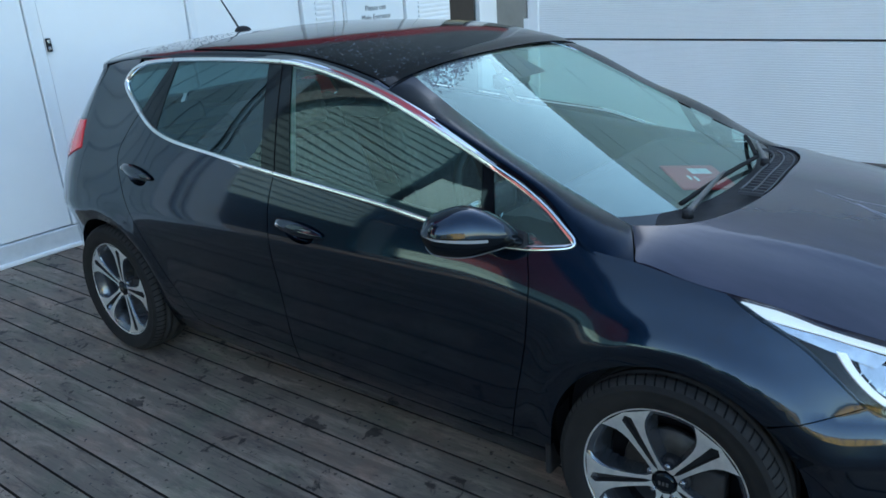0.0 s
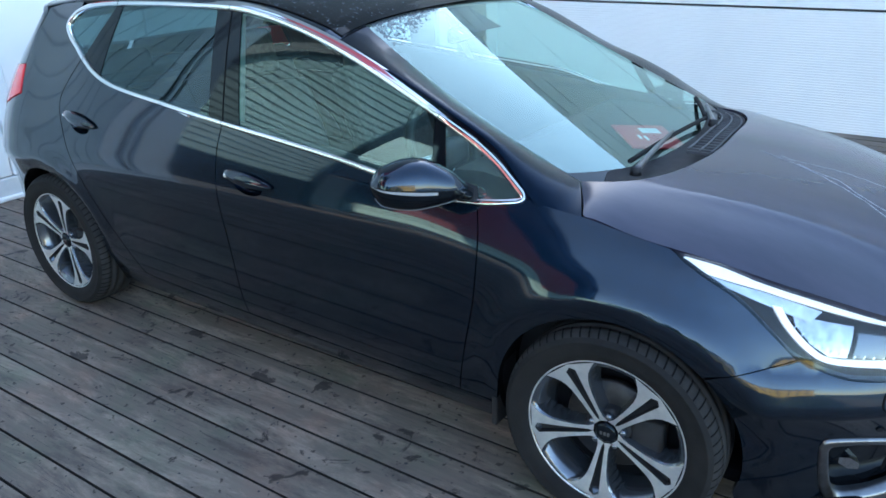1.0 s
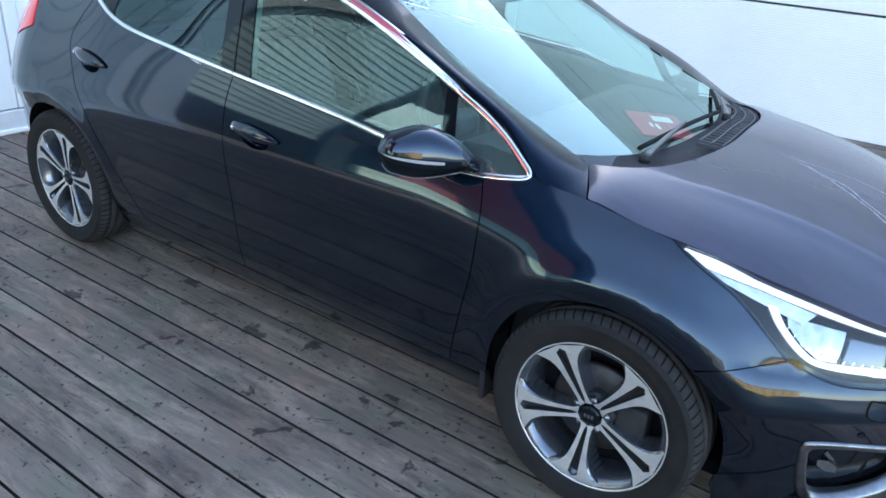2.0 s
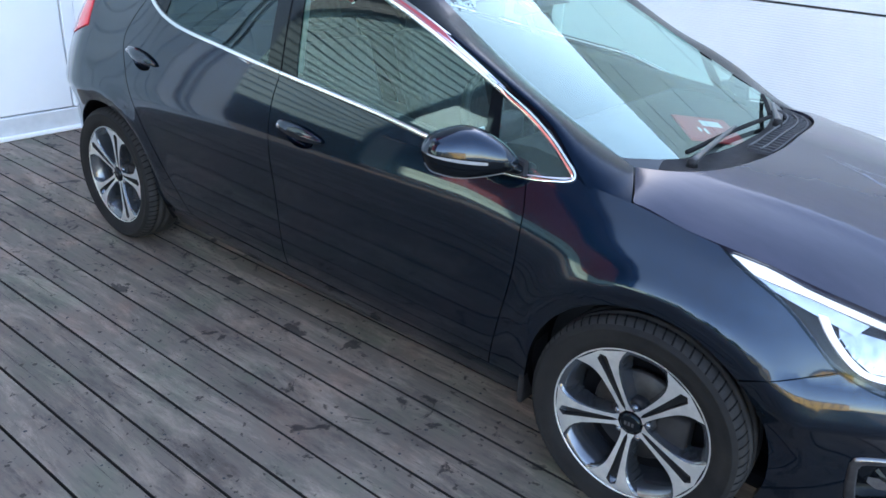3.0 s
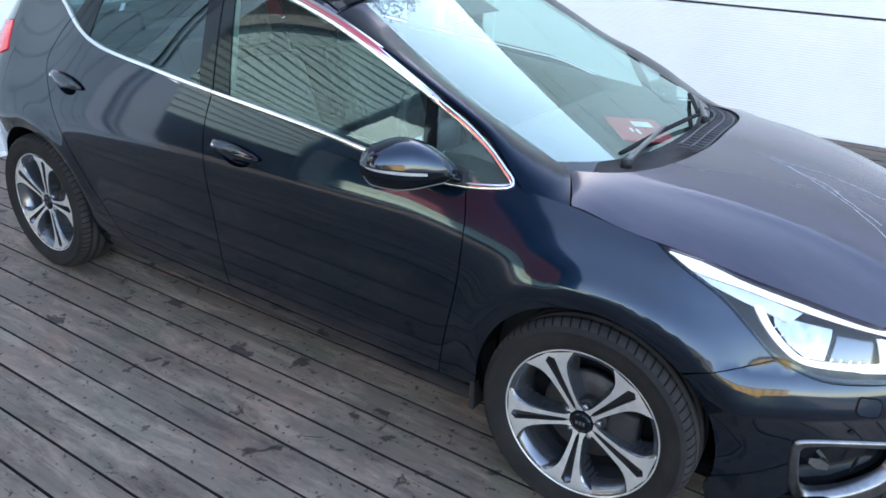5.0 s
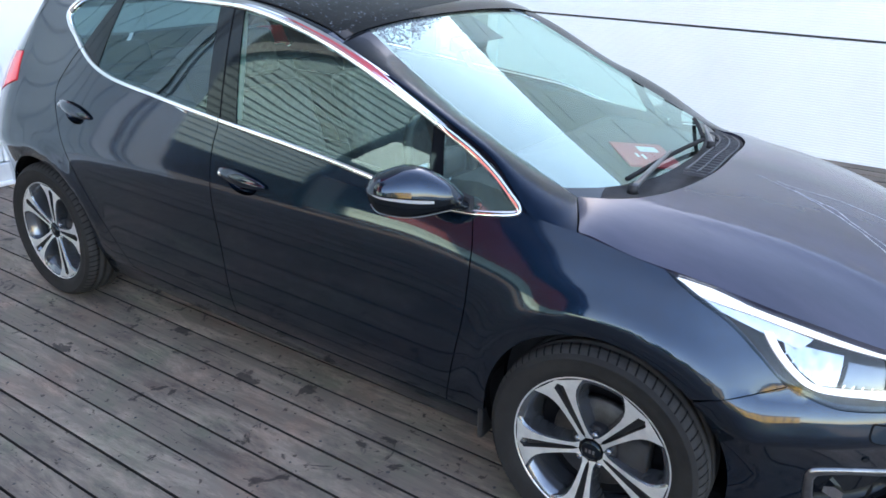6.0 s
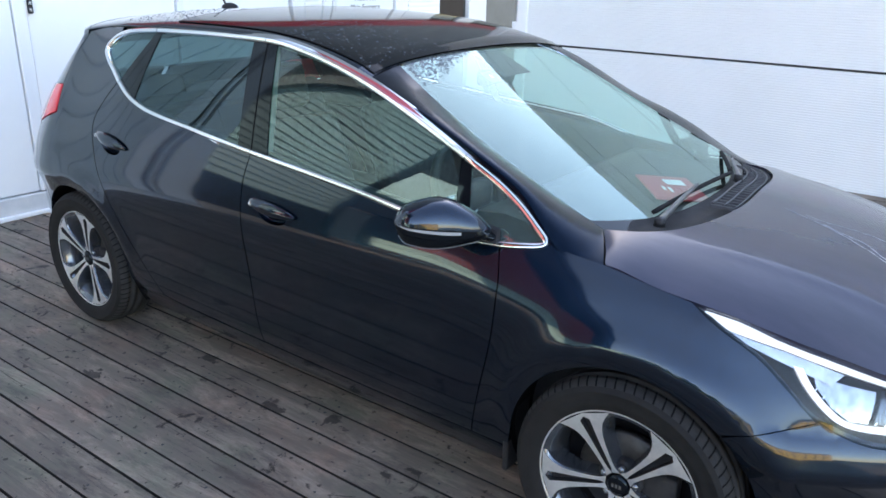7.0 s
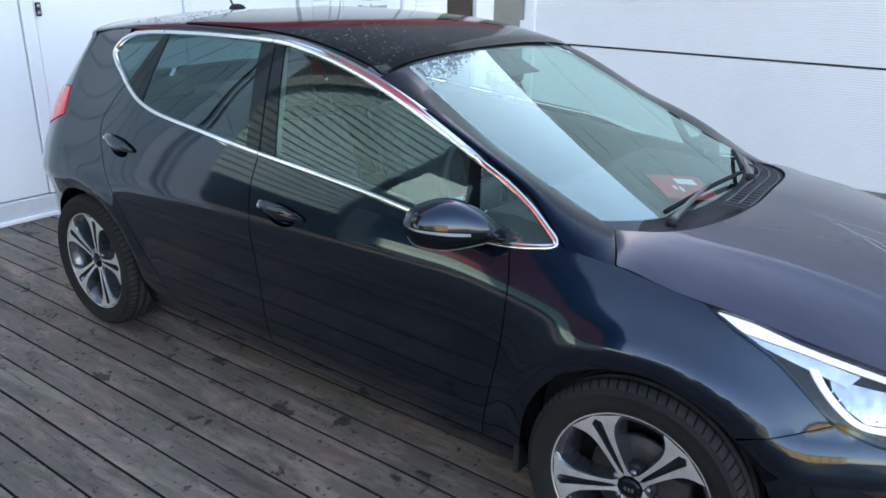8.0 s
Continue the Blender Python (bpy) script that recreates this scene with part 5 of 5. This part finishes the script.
water_drop = material("water", (.10, .12, .14), .06, 0, 0, .5)
droplets()


# ---- the place ----
WALL_X, WALL_Y, TOP = -4.47, 4.15, 2.3


def setting(name, data, label, mat=None, category="wall", parent=None):
    ob = part(name, data, parent, "", mat)
    if parent is not None:
        return ob
    return tagged(ob, label, category, "", "structure")


ground = mesh_of("ground", [(-2500, -2500, -.16), (2500, -2500, -.16), (2500, 2500, -.16), (-2500, 2500, -.16)], [(0, 1, 2, 3)], asphalt, smooth=False)
setting("ground", ground, "dark grey asphalt yard around the decking", category="ground")

# back wall: flat white panels, doors and louvres behind the car
back = setting("wall_back", box_bm((WALL_X - .3, -2.98, -.16), (WALL_X - .05, 7.0, TOP)), "white panelled wall with flush doors behind the car", seam_dark)
SPANS = ((-2.98, -2.66, 0, "panel"), (-2.61, -2.575, .006, "post"), (-2.515, -2.37, 0, "panel"), (-1.20, -.168, 0, "panel"), (-.160, -.080, .012, "post"), (-.072, 1.005, -.006, "door"), (1.013, 1.072, .012, "post"), (1.080, 2.112, -.006, "door"), (2.135, 2.25, .02, "post"),
         (2.255, 2.50, 0, "louvre"), (2.505, 2.60, .02, "post"), (2.635, 3.45, 0, "panel"), (3.475, 3.64, .02, "post"), (3.645, 4.20, 0, "louvre"), (4.72, 5.06, .01, "post"), (5.78, 7.0, 0, "panel"))
for y0, y1, out, name in SPANS:
    p = setting(name, box_bm((WALL_X - .06, y0, .15), (WALL_X + out, y1, TOP if y1 > -2 else 4.2), .004, 1), "", white_door if name == "door" else white_wall, parent=back)
    if name == "louvre":
        for i in range(44):
            z = .3 + i * .044
            part("slat", box_bm((WALL_X - .01, y0 + .03, z), (WALL_X + .012, y1 - .03, z + .027), .003, 1), p, "", white_wall)
# unseen end wall and grey boards, added to darken the rear door's reflection
setting("end_wall", box_bm((WALL_X - .3, -2.98, TOP + .004), (WALL_X - .07, -1.21, 4.18)), "", seam_dark, parent=back)
for i in range(8):
    y = -2.36 + i * .144
    setting("boarding", box_bm((WALL_X - .06, y, .15), (WALL_X - .004 * (i % 2), y + .136, 4.2), .006, 1), "", grey_board, parent=back)
setting("fascia", box_bm((WALL_X - .3, -1.2, TOP + .02), (WALL_X + .06, 7.0, 2.66), .01, 1), "", panel_red, parent=back)
# unseen dark upper wall, added to keep bright sky off roof and pillars
setting("parapet", box_bm((WALL_X - .3, -1.2, 2.68), (WALL_X + .02, 7.0, 9.0), .01, 1), "", grey_door, parent=back)
# unseen red panel, added high up for the window trim to mirror
setting("sign_band", box_bm((WALL_X - 2.2, -4.6, 8.9), (WALL_X - 1.8, 2.0, 14.0), .01, 1), "", panel_red, parent=back)
setting("plinth", box_bm((WALL_X - .05, -2.98, 0), (WALL_X + .015, 7.0, .142), .006, 1), "", plinth_mat, parent=back)
setting("skirting", box_bm((WALL_X + .015, -2.98, .0), (WALL_X + .045, 4.1, .03), .006, 1), "", white_wall, parent=back)
setting("window", box_bm((WALL_X - .05, 4.23, .9), (WALL_X - .03, 4.70, 2.2)), "", window_pane, parent=back)
setting("grey_door", box_bm((WALL_X - .06, 5.08, .03), (WALL_X - .02, 5.75, 2.15), .005, 1), "", grey_door, parent=back)
for y in (-.055,):
    for z in (1.32,):
        lock = part("lock", box_bm((WALL_X + .012, y - .017, z - .042), (WALL_X + .02, y + .017, z + .042), .006, 2), back, "small black lock plate", trim_black)
        for dz in (-.021, .021):
            part("lock_barrel", box_bm((WALL_X + .02, y - .010, z + dz - .012), (WALL_X + .026, y + .010, z + dz + .012), .004, 2), lock, "", satin)

notice = thing("notice_sign", (WALL_X + .006, 3.04, 1.36), "white notice with grey lettering on the wall", "sign")
part("board", box_bm((0, -.385, -.40), (.008, .385, .40), .002, 1), notice, "", sign_white)
for text, z in (("Please use", -.06), ("Main Entrance", -.142)):
    cu = bpy.data.curves.new("lettering", "FONT")
    cu.body, cu.size, cu.align_x, cu.extrude = text, .069, "CENTER", .001
    cu.materials.append(sign_ink)
    tmp = new("lettering", cu)
    me = bpy.data.meshes.new_from_object(tmp.evaluated_get(bpy.context.evaluated_depsgraph_get()))
    bpy.data.objects.remove(tmp)
    ob = part("lettering", me, notice, text)
    ob.matrix_local = Matrix.Translation((.0095, 0, z)) @ Euler((radians(90), 0, radians(90))).to_matrix().to_4x4()

# far wall: finely ribbed white cladding in broad courses
LEFT_X, RIGHT_X = -3.42, 9.0
JOINTS = [-.1, .925, 2.1, 2.95, 3.6, 3.86, 4.0]
wall_far = setting("wall_far", box_bm((LEFT_X, WALL_Y + .03, -.16), (RIGHT_X, WALL_Y + .3, JOINTS[-1] + .02)), "white finely ribbed cladding in broad horizontal courses", seam_dark)
for z0, z1 in zip(JOINTS[:-1], JOINTS[1:]):
    prof, z = [(WALL_Y + .03, z0 + .009)], z0 + .009
    while z < z1 - .024:
        prof += [(WALL_Y, z + .001), (WALL_Y, z + .013), (WALL_Y + .0035, z + .0145), (WALL_Y + .0035, z + .0185)]
        z += .02
    prof += [(WALL_Y, z1 - .009), (WALL_Y + .03, z1 - .009)]
    P = np.array([[(x, y, zz) for y, zz in prof] for x in (LEFT_X + .05, RIGHT_X)])
    part("cladding_course", grid_mesh("cladding_course", P, white_wall, smooth=False), wall_far)
part("corner_post", box_bm((LEFT_X - .06, WALL_Y - .02, 0), (LEFT_X + .055, WALL_Y + .3, JOINTS[-1] + .02), .006, 1), wall_far, "", white_door)
part("bracket", box_bm((LEFT_X - .11, WALL_Y - .02, .98), (LEFT_X - .05, WALL_Y + .03, 1.12), .006, 1), wall_far, "", white_door)

# a tall screen of pale boards with open joints, beside the yard, in the sun
screen = thing("slatted_screen", (-6.4, -5.9, -.16), "tall sunlit screen of pale horizontal boards with open joints", "screen")
turn = pose(0, 0, 0, 0, 0, -14)
core = box_bm((-1.9, -.30, 0), (.5, -.06, 9.4))
bmesh.ops.transform(core, matrix=turn, verts=core.verts)
part("frame", core, screen, "", under_black)
for i in range(27):
    end = -1.95 + max(0, min(1, (i * .272 - 2.7) / 3.2)) * 1.35
    bm = box_bm((end, -.06, 2.0 + i * .272), (.53, .0, 2.226 + i * .272), .006, 1)
    bmesh.ops.transform(bm, matrix=turn, verts=bm.verts)
    part("board", bm, screen, "", slat_mat)

brace = box_bm((-.16, -.02, -.2), (.16, .10, 5.4), .01, 1)
bmesh.ops.transform(brace, matrix=turn @ pose(-2.2, 0, 4.2, 0, 23, 0), verts=brace.verts)
part("brace", brace, screen, "dark sloping beam", seam_dark)
# unseen panel, added so the side window mirrors dark instead of sky
flank = box_bm((-4.2, -.36, 5.6), (-1.9, -.10, 12.0), .01, 1)
bmesh.ops.transform(flank, matrix=turn, verts=flank.verts)
part("side_panel", flank, screen, "unseen dark panel, added to darken the window's reflection", slate_panel)
cap = box_bm((-.85, -.40, 9.35), (.62, .06, 9.8), .01, 1)
bmesh.ops.transform(cap, matrix=turn, verts=cap.verts)
part("capping", cap, screen, "", seam_dark)

# across the yard: a red-clad hall on a pale green base, and an added dark block beside it
hall = thing("showroom_hall", (-6.0, -10.0, -.16), "tall hall, red cladding and dark storeys over a pale green base", "building")
part("base_wall", box_bm((-2.3, -1.5, .55), (4.7, 0, 1.8), .02, 1), hall, "pale green base wall", pale_green)
part("plinth", box_bm((-2.3, -1.5, 0), (4.7, -.02, .55), .02, 1), hall, "dark plinth", seam_dark)
part("red_band", box_bm((-1.4, -3.0, 1.8), (3.25, .06, 8.2), .02, 1), hall, "red metal cladding", red_clad)
part("upper_storey", box_bm((-5.0, -2.2, 4.2), (-.9, -.25, 22.0), .02, 1), hall, "dark upper storey", under_black)
part("upper_storey", box_bm((-.9, -3.0, 8.2), (3.25, -.25, 15.5), .02, 1), hall, "dark tall wing", under_black)
part("end_bay", box_bm((3.25, -1.2, 1.8), (4.0, -.05, 15.5), .02, 1), hall, "dark end bay", under_black)
# unseen pale wall, gives the front window its bright mirrored patch
part("stair_tower", box_bm((-5.2, -2.3, 6.6), (-.4, .02, 9.7), .02, 1), hall, "unseen pale wall, added for the front window to mirror", pale_blue)
for z in (1.22, 1.50):
    part("rail", box_bm((-2.3, .0, z), (4.7, .05, z + .05), .01, 1), hall, "", seam_dark)
# unseen block, added so the doors mirror something dark
backdrop = thing("grey_shed", (-12.0, -10.4, -.16), "unseen dark block, added beside the red hall", "building")
part("wall", box_bm((-5.0, -5.0, 0), (3.0, 0, 3.9), .02, 1), backdrop, "", slate_panel)
part("roof", box_bm((-5.2, -5.2, 3.9), (3.05, .15, 4.05), .02, 1), backdrop, "", seam_dark)

# warm rendered house ahead of the car
house = thing("yellow_house", (7.6, -17.0, -.16), "low yellow rendered house with a flat dark roof", "building")
part("wall", box_bm((0, -9, 0), (12.0, 0, 4.0), .03, 1), house, "", yellow_wall)
part("roof", box_bm((-.2, -9.3, 4.0), (12.2, .25, 4.2), .02, 1), house, "", seam_dark)
for i in range(9):
    part("downpipe", box_bm((.8 + i * 1.25, -.03, .3), (.94 + i * 1.25, .10, 3.9), .03, 2), house, "", seam_dark, True)

# unseen far trees, added to keep the bright horizon out of the paintwork
random.seed(21)
verts, faces = [], []
for i in range(2000):
    a = radians(random.uniform(161, 300))
    d = random.uniform(52, 75)
    h = 7.5 + 2.2 * math.sin(a * 9) + 1.4 * math.sin(a * 23)
    c = Vector((d * math.sin(a), d * math.cos(a), random.uniform(0, 1) ** .8 * h))
    r = random.uniform(.7, 1.9)
    base = len(verts)
    for _ in range(5):
        verts.append(tuple(c + Vector((random.gauss(0, 1), random.gauss(0, 1), random.gauss(0, .8))) * r))
    faces += [(base, base + 1, base + 2), (base, base + 2, base + 3), (base, base + 3, base + 4), (base + 1, base + 3, base + 4), (base + 1, base + 2, base + 4)]
woods = part("distant_woods", mesh_of("distant_woods", verts, faces, leaf_mat, smooth=False), None)
tagged(woods, "dark green far trees, unseen, added to darken the horizon", "trees", "", "stuff")

# ---- decking ----
deck = tagged(new("decking"), "weathered grey-brown timber decking boards", "decking", "", "structure")
PITCH, DECK_TURN = .1425, radians(.9)
random.seed(5)
# continuous black sheet below the boards, deepens the shade in the gaps
bearer = part("bearer", box_bm((-4.5, -9.0, -.14), (7.5, WALL_Y, -.09)), deck, "", under_black)
shapes = {}
for i in range(-58, 34):
    y = -.717 + .0157 + i * PITCH
    if y > WALL_Y - .1:
        continue
    x = -4.45
    first = True
    while x < 7.4:
        length = 5.4 if not first else random.choice((6.0, 6.6, 7.2))
        first = False
        length = min(length, 7.5 - x)
        key = round(length, 2)
        if key not in shapes:
            bm = box_bm((.002, .0047, -.035), (key - .002, PITCH - .0047, 0), .0005, 1)
            me = bpy.data.meshes.new("plank")
            bm.to_mesh(me)
            bm.free()
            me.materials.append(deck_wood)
            me.materials.append(gap_shade)
            # plank sides coloured near-black in place of the shade between boards
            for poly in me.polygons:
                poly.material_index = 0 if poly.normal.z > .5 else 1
            shapes[key] = me
        ob = new("plank", shapes[key])
        ob.parent = deck
        ob.location = (x, y + x * math.tan(DECK_TURN), random.uniform(-.001, .001))
        ob.rotation_euler = (random.uniform(-.003, .003), 0, DECK_TURN)
        x += length

# screw heads along the joists
verts, faces = [], []
for i in range(-26, 30):
    for j in range(24):
        x = -4.18 + j * .2965
        for off in (.037, .117):
            if random.random() < (.06 if off < .05 else .45):
                continue
            r = random.uniform(.0036, .0058)
            cx, cy = x + random.uniform(-.012, .012), -.7013 + i * PITCH + x * math.tan(DECK_TURN) + off + random.uniform(-.005, .005)
            base = len(verts)
            verts += [(cx + r * random.uniform(.8, 1.25) * math.cos(a * math.pi / 4), cy + r * random.uniform(.8, 1.2) * math.sin(a * math.pi / 4), .0018) for a in range(8)]
            faces.append(tuple(range(base, base + 8)))
screws = part("screw_heads", mesh_of("screw_heads", verts, faces, seam_dark, smooth=False), deck)
tagged(screws, "", "", "", "stuff")
